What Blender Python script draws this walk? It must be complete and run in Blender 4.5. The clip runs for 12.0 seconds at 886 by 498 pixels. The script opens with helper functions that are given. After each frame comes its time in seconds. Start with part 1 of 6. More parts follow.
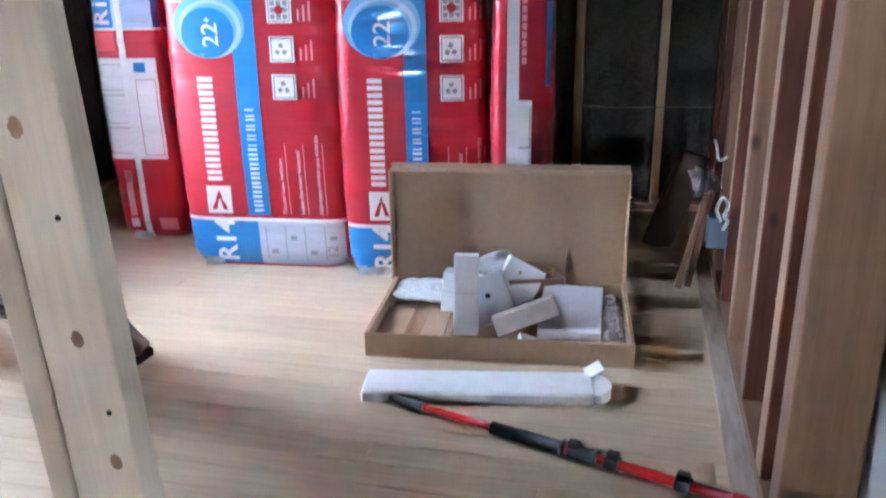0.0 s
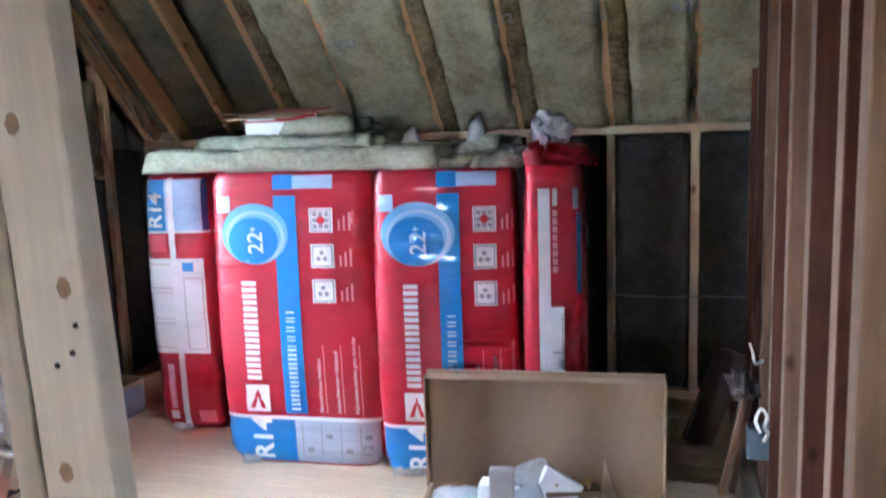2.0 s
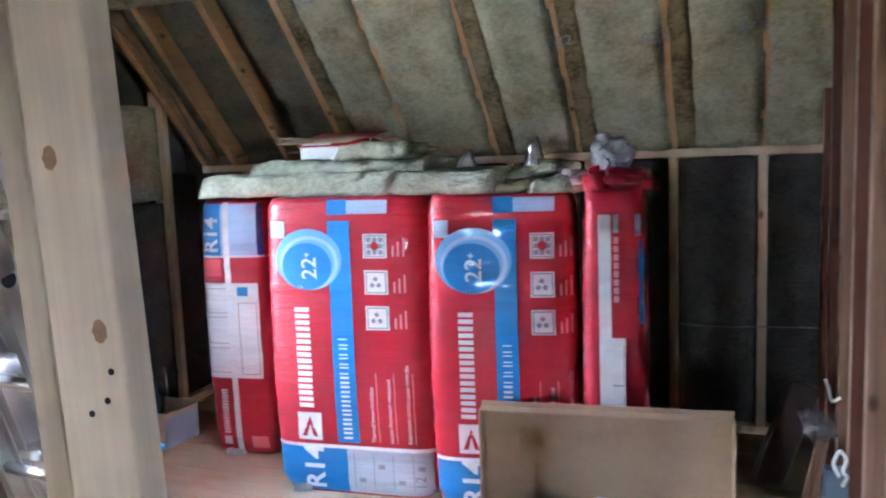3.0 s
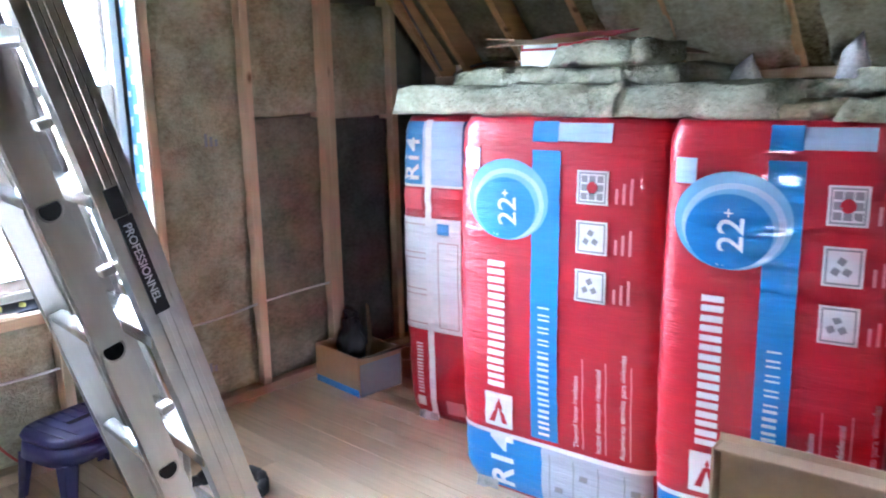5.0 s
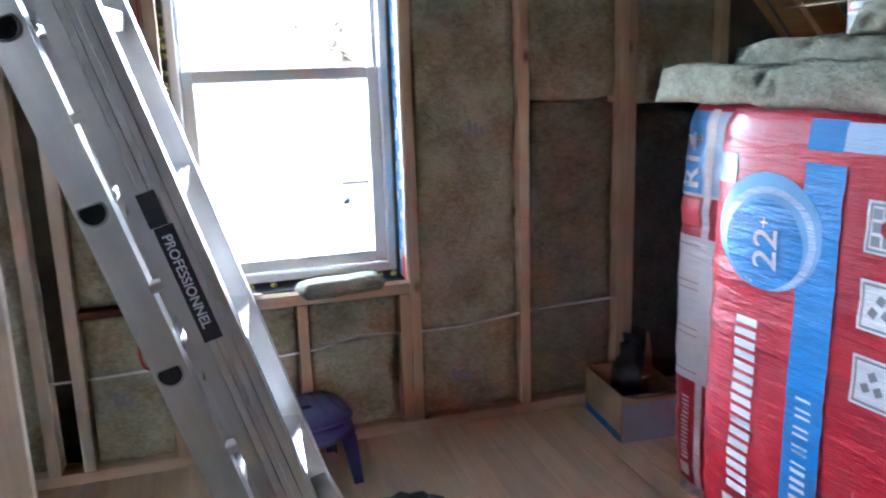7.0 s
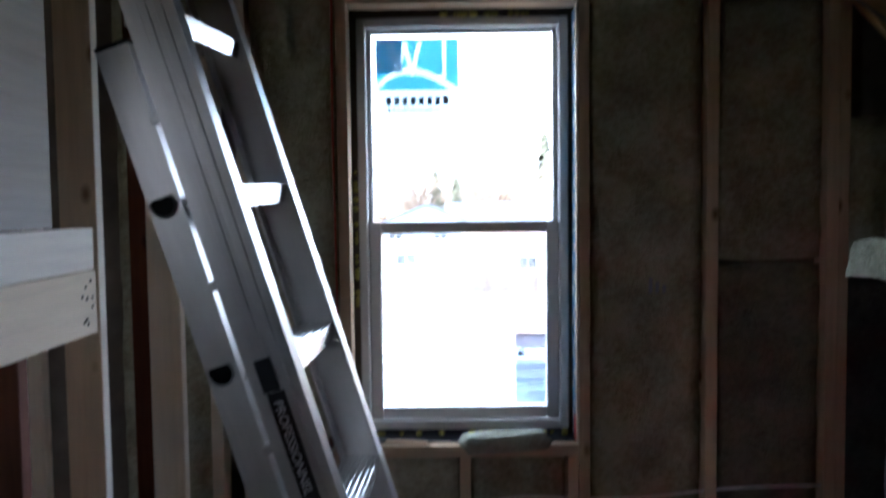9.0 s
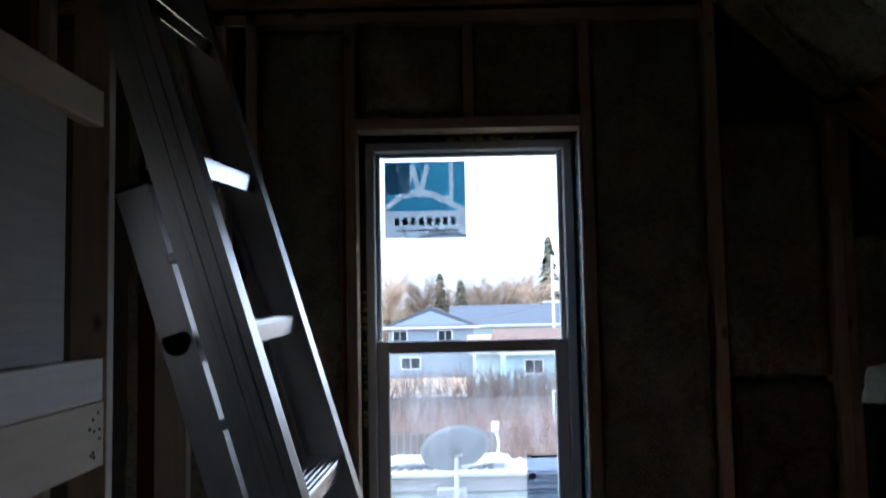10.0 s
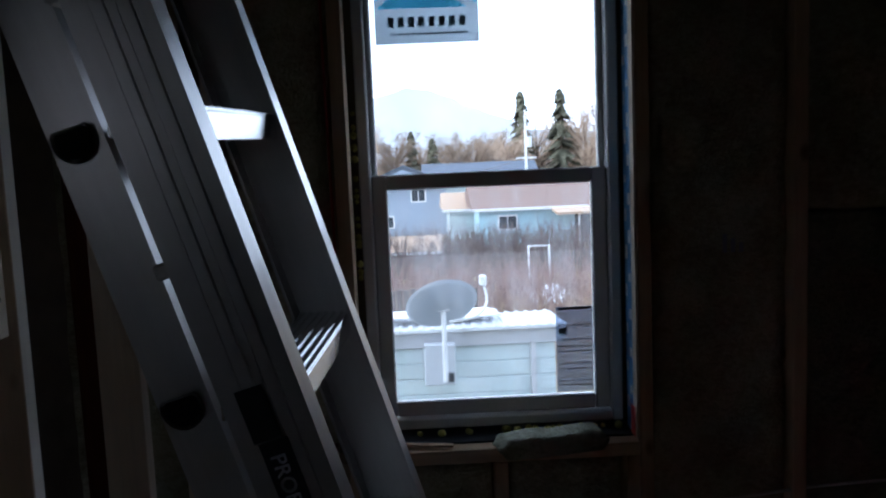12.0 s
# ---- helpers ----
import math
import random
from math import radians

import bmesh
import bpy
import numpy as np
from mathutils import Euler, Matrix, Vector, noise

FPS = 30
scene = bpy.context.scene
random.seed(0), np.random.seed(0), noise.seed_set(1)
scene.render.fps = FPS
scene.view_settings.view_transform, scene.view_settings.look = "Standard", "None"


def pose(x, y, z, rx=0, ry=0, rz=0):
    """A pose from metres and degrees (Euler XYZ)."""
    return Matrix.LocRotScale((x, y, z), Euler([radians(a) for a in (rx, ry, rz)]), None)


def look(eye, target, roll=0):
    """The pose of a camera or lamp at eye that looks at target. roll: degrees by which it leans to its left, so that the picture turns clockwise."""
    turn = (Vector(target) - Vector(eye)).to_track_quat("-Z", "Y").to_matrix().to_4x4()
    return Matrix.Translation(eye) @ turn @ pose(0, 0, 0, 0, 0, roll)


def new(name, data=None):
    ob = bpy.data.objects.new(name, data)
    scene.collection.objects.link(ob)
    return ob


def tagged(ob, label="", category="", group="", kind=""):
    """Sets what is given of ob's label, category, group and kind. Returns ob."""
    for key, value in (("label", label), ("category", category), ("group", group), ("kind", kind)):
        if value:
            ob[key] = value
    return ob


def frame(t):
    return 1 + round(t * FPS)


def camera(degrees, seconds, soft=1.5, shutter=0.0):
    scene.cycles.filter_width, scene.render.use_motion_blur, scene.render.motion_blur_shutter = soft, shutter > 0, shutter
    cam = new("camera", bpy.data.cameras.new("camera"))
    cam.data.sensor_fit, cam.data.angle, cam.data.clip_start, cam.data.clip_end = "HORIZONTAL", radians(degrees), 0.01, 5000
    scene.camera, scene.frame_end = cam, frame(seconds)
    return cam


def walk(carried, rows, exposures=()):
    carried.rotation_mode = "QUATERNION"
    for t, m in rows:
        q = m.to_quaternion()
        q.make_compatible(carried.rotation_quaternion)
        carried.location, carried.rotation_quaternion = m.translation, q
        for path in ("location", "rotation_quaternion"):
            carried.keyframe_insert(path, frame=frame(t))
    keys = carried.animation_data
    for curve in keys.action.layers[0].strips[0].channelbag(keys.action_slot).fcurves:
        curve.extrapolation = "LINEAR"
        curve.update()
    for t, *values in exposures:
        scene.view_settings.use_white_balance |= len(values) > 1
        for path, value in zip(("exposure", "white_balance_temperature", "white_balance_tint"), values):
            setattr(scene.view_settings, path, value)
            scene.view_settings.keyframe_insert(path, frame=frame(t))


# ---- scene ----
cam = camera(58.4, 12.0, soft=2.0, shutter=0.5)
PATH = [
    (0, (0.174, 0.344, 1.093), (-0.288, 2.177, 0.441), -1.1),
    (0.5, (0.205, 0.329, 1.091), (-0.287, 2.117, 0.341), -1.4),
    (1, (0.212, 0.345, 1.139), (-0.324, 2.16, 0.491), -2.0),
    (1.5, (0.209, 0.355, 1.219), (-0.349, 2.228, 0.794), -1.2),
    (2, (0.193, 0.356, 1.309), (-0.377, 2.25, 1.012), -2.0),
    (2.5, (0.189, 0.36, 1.347), (-0.403, 2.259, 1.138), -1.8),
    (2.7, (0.182, 0.372, 1.337), (-0.446, 2.257, 1.115), -2.2),
    (4.3, (0.077, 0.952, 1.299), (-1.027, 2.587, 0.968), -1.1),
    (4.5, (0.067, 1.039, 1.295), (-1.107, 2.619, 0.939), -2.1),
    (5, (0.021, 1.246, 1.272), (-1.299, 2.691, 0.861), -1.2),
    (5.5, (0.014, 1.468, 1.279), (-1.486, 2.731, 0.887), -3.6),
    (6, (0.033, 1.707, 1.284), (-1.72, 2.59, 0.897), 0.7),
    (6.5, (-0.007, 1.886, 1.264), (-1.855, 2.514, 0.828), -1.2),
    (7, (-0.091, 2.005, 1.268), (-1.961, 2.562, 0.828), -1.8),
    (7.2, (-0.091, 2.03, 1.283), (-2.002, 2.467, 0.886), -1.9),
    (8.8, (-0.106, 2.224, 1.329), (-2.096, 2.186, 1.129), -1.0),
    (9, (-0.105, 2.225, 1.35), (-2.102, 2.213, 1.236), -0.7),
    (9.5, (-0.1, 2.222, 1.384), (-2.099, 2.202, 1.425), -0.8),
    (10, (-0.097, 2.213, 1.407), (-2.092, 2.194, 1.551), -1.1),
    (10.5, (-0.075, 2.217, 1.42), (-2.06, 2.18, 1.66), -0.8),
    (11, (-0.16, 2.221, 1.371), (-2.16, 2.205, 1.378), 0.2),
    (11.5, (-0.412, 2.103, 1.331), (-2.404, 2.188, 1.182), -2.6),
    (12, (-0.625, 2.099, 1.312), (-2.613, 2.141, 1.101), -2.4),
]

EXPOSURES = [(t, e, 5200, 14) for t, e in ((0, 5.5), (2.7, 5.45), (4.3, 5.75), (5.5, 5.7), (6.2, 5.35), (7.2, 4.7), (8.8, 3.2), (9.1, 2.4), (9.5, 1.3), (10.5, 0.6), (12.0, 0.2))]
walk(cam, [(t, look(eye, target, roll)) for t, eye, target, roll in PATH], EXPOSURES)

# ---- world and light ----
world = bpy.data.worlds.new("sky")
scene.world = world
world.use_nodes = True
wn, wl = world.node_tree.nodes, world.node_tree.links
sky = wn.new("ShaderNodeTexSky")
sky.sky_type = "NISHITA"
sky.sun_disc = False
sky.sun_elevation = radians(28)
sky.sun_rotation = radians(168)
sky.air_density, sky.dust_density = 1.0, 4.0
wn["Background"].inputs["Strength"].default_value = 0.15
cloud, haze, cover = wn.new("ShaderNodeTexNoise"), wn.new("ShaderNodeMix"), wn.new("ShaderNodeMapRange")
cloud.inputs["Scale"].default_value, cloud.inputs["Detail"].default_value = 2.2, 5
cover.inputs["From Min"].default_value, cover.inputs["From Max"].default_value = 0.35, 0.65
cover.inputs["To Min"].default_value, cover.inputs["To Max"].default_value = 0.35, 0.95
haze.data_type = "RGBA"
haze.inputs["B"].default_value = (20.0, 20.6, 21.4, 1)
wl.new(cloud.outputs["Fac"], cover.inputs["Value"])
wl.new(cover.outputs[0], haze.inputs["Factor"])
wl.new(sky.outputs[0], haze.inputs["A"])
wl.new(haze.outputs["Result"], wn["Background"].inputs["Color"])
sun = new("sun", bpy.data.lights.new("sun", "SUN"))
sun.data.energy, sun.data.angle, sun.data.color = 2.0, radians(0.6), (1.0, 0.93, 0.82)
az, el = radians(168), radians(28)
sun.matrix_world = look((0, 0, 0), (-math.sin(az) * math.cos(el), -math.cos(az) * math.cos(el), -math.sin(el)))

# daylight of the window in the end wall of the room where the walk starts
END_WINDOW = dict(x=4.5, y=-1.8, z=1.4, w=0.56, h=0.64)
lamp = new("end_window_daylight", bpy.data.lights.new("end_window_daylight", "AREA"))
lamp.data.shape, lamp.data.size, lamp.data.size_y = "RECTANGLE", 0.52, 0.6
lamp.data.energy, lamp.data.color = 0.30, (0.93, 0.96, 1.0)
lamp.matrix_world = look((4.55, END_WINDOW["y"], END_WINDOW["z"]), (-2.6, 2.4, END_WINDOW["z"] - 0.15))


# daylight of the window in the wall behind the start
BACK_WINDOW = dict(x=-0.6, y=-3.2, z=1.4, w=0.3, h=0.44)
lamp = new("back_window_daylight", bpy.data.lights.new("back_window_daylight", "AREA"))
lamp.data.shape, lamp.data.size, lamp.data.size_y = "RECTANGLE", 0.27, 0.4
lamp.data.energy, lamp.data.color = 0.03, (0.95, 0.97, 1.0)
lamp.matrix_world = look((BACK_WINDOW["x"], -3.24, BACK_WINDOW["z"]), (0.0, 2.5, 1.1))


# ---- materials ----
def tint(c, k):
    return (min(1, c[0] * k), min(1, c[1] * k), min(1, c[2] * k), 1.0)


def surface(name, colour, rough=0.6, metal=0.0, grain=30.0, stretch=(1, 1, 1), vary=0.25, bump=0.15, blotch=3.0, per=0.12, spec=0.4, depth=0.004, coat=0.0):
    """Colour with fine grain, coarse stains, a difference from piece to piece and a bump of the grain."""
    m = bpy.data.materials.new(name)
    m.use_nodes = True
    n, l = m.node_tree.nodes, m.node_tree.links
    b = n["Principled BSDF"]
    tc = n.new("ShaderNodeTexCoord")
    info = n.new("ShaderNodeObjectInfo")
    mp = n.new("ShaderNodeMapping")
    mp.inputs["Scale"].default_value = stretch
    add = n.new("ShaderNodeVectorMath")
    add.operation = "MULTIPLY_ADD"
    add.inputs[1].default_value = (7.0, 5.0, 3.0)
    l.new(info.outputs["Random"], add.inputs[0])
    l.new(tc.outputs["Object"], add.inputs[2])
    l.new(add.outputs[0], mp.inputs["Vector"])
    fine = n.new("ShaderNodeTexNoise")
    fine.inputs["Scale"].default_value, fine.inputs["Detail"].default_value, fine.inputs["Roughness"].default_value = grain, 6, 0.65
    l.new(mp.outputs[0], fine.inputs["Vector"])
    big = n.new("ShaderNodeTexNoise")
    big.inputs["Scale"].default_value, big.inputs["Detail"].default_value = blotch, 3
    l.new(add.outputs[0], big.inputs["Vector"])
    mix = n.new("ShaderNodeMath")
    mix.operation = "MULTIPLY_ADD"
    mix.inputs[1].default_value = 0.6
    l.new(fine.outputs["Fac"], mix.inputs[0])
    half = n.new("ShaderNodeMath")
    half.operation = "MULTIPLY_ADD"
    half.inputs[1].default_value = 0.4
    l.new(big.outputs["Fac"], half.inputs[0])
    rnd = n.new("ShaderNodeMath")
    rnd.operation = "MULTIPLY_ADD"
    rnd.inputs[1].default_value, rnd.inputs[2].default_value = per * 2, -per
    l.new(info.outputs["Random"], rnd.inputs[0])
    l.new(rnd.outputs[0], half.inputs[2])
    l.new(half.outputs[0], mix.inputs[2])
    ramp = n.new("ShaderNodeValToRGB")
    ramp.color_ramp.elements[0].position, ramp.color_ramp.elements[1].position = 0.28, 0.72
    ramp.color_ramp.elements[0].color, ramp.color_ramp.elements[1].color = tint(colour, 1 - vary), tint(colour, 1 + vary)
    l.new(mix.outputs[0], ramp.inputs[0])
    l.new(ramp.outputs[0], b.inputs["Base Color"])
    b.inputs["Roughness"].default_value, b.inputs["Metallic"].default_value = rough, metal
    b.inputs["Specular IOR Level"].default_value = spec
    b.inputs["Coat Weight"].default_value = coat
    if bump:
        bm_node = n.new("ShaderNodeBump")
        bm_node.inputs["Strength"].default_value, bm_node.inputs["Distance"].default_value = bump, depth
        l.new(fine.outputs["Fac"], bm_node.inputs["Height"])
        l.new(bm_node.outputs[0], b.inputs["Normal"])
    return m


def lumber(name, colour, axis="z", vary=0.3, knots=True, rough=0.7, dark=(0.16, 0.08, 0.035, 1), per=0.16):
    """Sawn timber: long grain along one axis with round knots."""
    st = {"x": (0.12, 2.2, 2.2), "y": (2.2, 0.12, 2.2), "z": (2.2, 2.2, 0.12)}[axis]
    m = surface(name, colour, rough, grain=26, stretch=st, vary=vary, bump=0.25, blotch=1.6, per=per, depth=0.002, spec=0.25)
    if not knots:
        return m
    n, l = m.node_tree.nodes, m.node_tree.links
    b = n["Principled BSDF"]
    old = b.inputs["Base Color"].links[0].from_socket
    tc, info = n.new("ShaderNodeTexCoord"), n.new("ShaderNodeObjectInfo")
    add = n.new("ShaderNodeVectorMath")
    add.operation = "MULTIPLY_ADD"
    add.inputs[1].default_value = (3.0, 9.0, 5.0)
    l.new(info.outputs["Random"], add.inputs[0])
    l.new(tc.outputs["Object"], add.inputs[2])
    mp = n.new("ShaderNodeMapping")
    mp.inputs["Scale"].default_value = {"x": (0.55, 1, 1), "y": (1, 0.55, 1), "z": (1, 1, 0.55)}[axis]
    l.new(add.outputs[0], mp.inputs["Vector"])
    vor = n.new("ShaderNodeTexVoronoi")
    vor.inputs["Scale"].default_value = 7.5
    l.new(mp.outputs[0], vor.inputs["Vector"])
    rp = n.new("ShaderNodeValToRGB")
    rp.color_ramp.elements[0].position, rp.color_ramp.elements[1].position = 0.04, 0.13
    rp.color_ramp.elements[0].color, rp.color_ramp.elements[1].color = (1, 1, 1, 1), (0, 0, 0, 1)
    l.new(vor.outputs["Distance"], rp.inputs[0])
    mx = n.new("ShaderNodeMix")
    mx.data_type = "RGBA"
    l.new(rp.outputs[0], mx.inputs["Factor"])
    l.new(old, mx.inputs["A"])
    mx.inputs["B"].default_value = dark
    l.new(mx.outputs["Result"], b.inputs["Base Color"])
    return m


def wool(name, light, dark, seed=0.0, strength=1.0):
    """Mineral wool: matted fibres with dark pits and stains."""
    m = bpy.data.materials.new(name)
    m.use_nodes = True
    n, l = m.node_tree.nodes, m.node_tree.links
    b = n["Principled BSDF"]
    tc, info = n.new("ShaderNodeTexCoord"), n.new("ShaderNodeObjectInfo")
    add = n.new("ShaderNodeVectorMath")
    add.operation = "MULTIPLY_ADD"
    add.inputs[1].default_value = (5.0, 3.0, 8.0)
    l.new(info.outputs["Random"], add.inputs[0])
    l.new(tc.outputs["Object"], add.inputs[2])
    def tex(scale, det, rgh=0.6, st=(1, 1, 1)):
        mp = n.new("ShaderNodeMapping")
        mp.inputs["Scale"].default_value = st
        mp.inputs["Location"].default_value = (seed, seed * 2, 0)
        l.new(add.outputs[0], mp.inputs["Vector"])
        t = n.new("ShaderNodeTexNoise")
        t.inputs["Scale"].default_value, t.inputs["Detail"].default_value, t.inputs["Roughness"].default_value = scale, det, rgh
        l.new(mp.outputs[0], t.inputs["Vector"])
        return t.outputs["Fac"]
    a, c, d = tex(45, 8, 0.75, (1, 1, 1.6)), tex(7, 4), tex(110, 3, 0.6)
    s1 = n.new("ShaderNodeMath")
    s1.operation = "MULTIPLY_ADD"
    s1.inputs[1].default_value = 0.55
    l.new(a, s1.inputs[0])
    s2 = n.new("ShaderNodeMath")
    s2.operation = "MULTIPLY"
    s2.inputs[1].default_value = 0.45
    l.new(c, s2.inputs[0])
    l.new(s2.outputs[0], s1.inputs[2])
    ramp = n.new("ShaderNodeValToRGB")
    ramp.color_ramp.elements[0].position, ramp.color_ramp.elements[1].position = 0.36, 0.58
    ramp.color_ramp.elements[0].color, ramp.color_ramp.elements[1].color = dark, light
    l.new(s1.outputs[0], ramp.inputs[0])
    l.new(ramp.outputs[0], b.inputs["Base Color"])
    b.inputs["Roughness"].default_value = 0.95
    b.inputs["Specular IOR Level"].default_value = 0.1
    s3 = n.new("ShaderNodeMath")
    s3.operation = "ADD"
    l.new(s1.outputs[0], s3.inputs[0])
    l.new(d, s3.inputs[1])
    bp = n.new("ShaderNodeBump")
    bp.inputs["Strength"].default_value, bp.inputs["Distance"].default_value = 0.7 * strength, 0.012
    l.new(s3.outputs[0], bp.inputs["Height"])
    l.new(bp.outputs[0], b.inputs["Normal"])
    return m


def flat(name, colour, rough=0.5, metal=0.0, spec=0.4, bump=0.0, vary=0.08, grain=40, coat=0.0):
    return surface(name, colour, rough, metal, grain=grain, vary=vary, bump=bump, per=0.02, spec=spec, coat=coat)


def wrap(name, colour, rough=0.3):
    """Tight plastic wrapping with long level creases."""
    return surface(name, colour, rough, grain=9, stretch=(0.5, 0.5, 3.5), vary=0.14, bump=0.8, per=0.02, depth=0.013, coat=0.25, blotch=4)


def glass_material(name):
    m = bpy.data.materials.new(name)
    m.use_nodes = True
    n, l = m.node_tree.nodes, m.node_tree.links
    n.remove(n["Principled BSDF"])
    tr, gl, mx, fr = n.new("ShaderNodeBsdfTransparent"), n.new("ShaderNodeBsdfGlossy"), n.new("ShaderNodeMixShader"), n.new("ShaderNodeFresnel")
    gl.inputs["Roughness"].default_value = 0.02
    tr.inputs["Color"].default_value = (0.93, 0.95, 0.95, 1)
    fr.inputs["IOR"].default_value = 1.35
    l.new(fr.outputs[0], mx.inputs[0])
    l.new(tr.outputs[0], mx.inputs[1])
    l.new(gl.outputs[0], mx.inputs[2])
    l.new(mx.outputs[0], n["Material Output"].inputs["Surface"])
    return m


def dusty_glass(name):
    """A pane with dried streaks of dust that catch the daylight behind it."""
    m = glass_material(name)
    n, l = m.node_tree.nodes, m.node_tree.links
    out = n["Material Output"].inputs["Surface"]
    clear = out.links[0].from_socket
    dust, mx = n.new("ShaderNodeBsdfTranslucent"), n.new("ShaderNodeMixShader")
    dust.inputs["Color"].default_value = (0.85, 0.86, 0.88, 1)
    tc, mp, nz, rp = n.new("ShaderNodeTexCoord"), n.new("ShaderNodeMapping"), n.new("ShaderNodeTexNoise"), n.new("ShaderNodeMapRange")
    mp.inputs["Scale"].default_value = (1, 1, 0.18)
    nz.inputs["Scale"].default_value, nz.inputs["Detail"].default_value = 26, 7
    rp.inputs["From Min"].default_value, rp.inputs["From Max"].default_value = 0.4, 0.75
    rp.inputs["To Min"].default_value, rp.inputs["To Max"].default_value = 0.015, 0.13
    l.new(tc.outputs["Object"], mp.inputs["Vector"])
    l.new(mp.outputs[0], nz.inputs["Vector"])
    l.new(nz.outputs["Fac"], rp.inputs["Value"])
    l.new(rp.outputs[0], mx.inputs[0])
    l.new(clear, mx.inputs[1])
    l.new(dust.outputs[0], mx.inputs[2])
    l.new(mx.outputs[0], out)
    return m


def stained(name, colour, cover=0.3):
    """Coloured film that light shines through."""
    m = bpy.data.materials.new(name)
    m.use_nodes = True
    n, l = m.node_tree.nodes, m.node_tree.links
    b = n["Principled BSDF"]
    b.inputs["Base Color"].default_value, b.inputs["Roughness"].default_value = colour, 0.5
    tr, mx = n.new("ShaderNodeBsdfTransparent"), n.new("ShaderNodeMixShader")
    tr.inputs["Color"].default_value = colour
    mx.inputs[0].default_value = cover
    l.new(tr.outputs[0], mx.inputs[1])
    l.new(b.outputs[0], mx.inputs[2])
    l.new(mx.outputs[0], n["Material Output"].inputs["Surface"])
    return m


def film_material(name, colour, cover):
    """Thin translucent plastic."""
    m = bpy.data.materials.new(name)
    m.use_nodes = True
    n, l = m.node_tree.nodes, m.node_tree.links
    b = n["Principled BSDF"]
    b.inputs["Base Color"].default_value, b.inputs["Roughness"].default_value = colour, 0.18
    tr, mx, nz = n.new("ShaderNodeBsdfTransparent"), n.new("ShaderNodeMixShader"), n.new("ShaderNodeTexNoise")
    nz.inputs["Scale"].default_value = 14
    ramp = n.new("ShaderNodeMapRange")
    ramp.inputs["To Min"].default_value, ramp.inputs["To Max"].default_value = cover * 0.6, min(1, cover * 1.4)
    l.new(nz.outputs["Fac"], ramp.inputs["Value"])
    l.new(ramp.outputs[0], mx.inputs[0])
    l.new(tr.outputs[0], mx.inputs[1])
    l.new(b.outputs[0], mx.inputs[2])
    l.new(mx.outputs[0], n["Material Output"].inputs["Surface"])
    return m


# near white pine: the window's light on the ledger is in the colour
PINE_LIT = lumber("window_lit_pine", (0.82, 0.77, 0.68, 1), "x", vary=0.14, dark=(0.4, 0.27, 0.16, 1))
PINE = {a: lumber("pine_" + a, (0.58, 0.42, 0.27, 1), a, vary=0.22) for a in "xyz"}
PINE_PALE = {a: lumber("pale_pine_" + a, (0.68, 0.57, 0.43, 1), a, vary=0.16, dark=(0.22, 0.11, 0.05, 1)) for a in "xyz"}
OLD = {a: lumber("old_fir_" + a, (0.115, 0.038, 0.019, 1), a, vary=0.4, dark=(0.05, 0.02, 0.012, 1)) for a in "xyz"}
OLD_TAN = {a: lumber("old_tan_fir_" + a, (0.25, 0.135, 0.078, 1), a, vary=0.35, dark=(0.10, 0.05, 0.03, 1)) for a in "xyz"}
RAFTER = lumber("rafter_fir", (0.50, 0.28, 0.13, 1), "y", vary=0.3)
BOARD = lumber("floor_fir", (0.58, 0.45, 0.30, 1), "x", vary=0.2, knots=False, rough=0.38, per=0.07)
DARK_FLOOR = surface("dark_subfloor", (0.06, 0.045, 0.035, 1), 0.9)
WOOL = wool("mineral_wool", (0.50, 0.45, 0.30, 1), (0.24, 0.20, 0.115, 1))
WOOL_GREY = wool("grey_mineral_wool", (0.46, 0.425, 0.29, 1), (0.23, 0.20, 0.125, 1), 3.0)
# near black wool: the unlit knee wall's shade is put into the colour
WOOL_DARK_SHADE = wool("dark_shaded_mineral_wool", (0.085, 0.082, 0.07, 1), (0.04, 0.038, 0.032, 1), 5.0)
WOOL_PALE = wool("pale_mineral_wool", (0.45, 0.45, 0.34, 1), (0.24, 0.24, 0.17, 1), 8.0, 1.6)
# shade of open rafter bays put into the colour; also one darker batt
WOOL_DIM_SHADE = wool("dim_shade_mineral_wool", (0.25, 0.23, 0.16, 1), (0.12, 0.11, 0.075, 1), 13.0)
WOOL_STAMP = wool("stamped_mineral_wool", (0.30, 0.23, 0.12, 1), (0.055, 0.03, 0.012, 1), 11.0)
SHEATHING = surface("board_sheathing", (0.2, 0.16, 0.12, 1), 0.9, grain=12)
DRYWALL = surface("grey_drywall", (0.42, 0.41, 0.42, 1), 0.85, grain=60, vary=0.06, bump=0.08)
RED = wrap("red_film", (0.43, 0.009, 0.022, 1))
BLUE = wrap("blue_print", (0.025, 0.20, 0.55, 1))
PALE_BLUE = wrap("pale_blue_print", (0.36, 0.49, 0.70, 1))
RING_BLUE = flat("ring_blue_print", (0.17, 0.37, 0.65, 1), 0.3, coat=0.2)
NAVY = flat("navy_print", (0.02, 0.06, 0.26, 1), 0.3, coat=0.2)
WHITE = wrap("white_print", (0.68, 0.68, 0.71, 1), 0.35)
PRINT_GREY = flat("grey_print", (0.25, 0.25, 0.28, 1), 0.4)
LAVENDER = wrap("clear_film_over_wool", (0.44, 0.47, 0.58, 1), 0.22)
CARD = surface("brown_cardboard", (0.40, 0.27, 0.165, 1), 0.85, grain=50, vary=0.1, bump=0.1, stretch=(1, 6, 1))
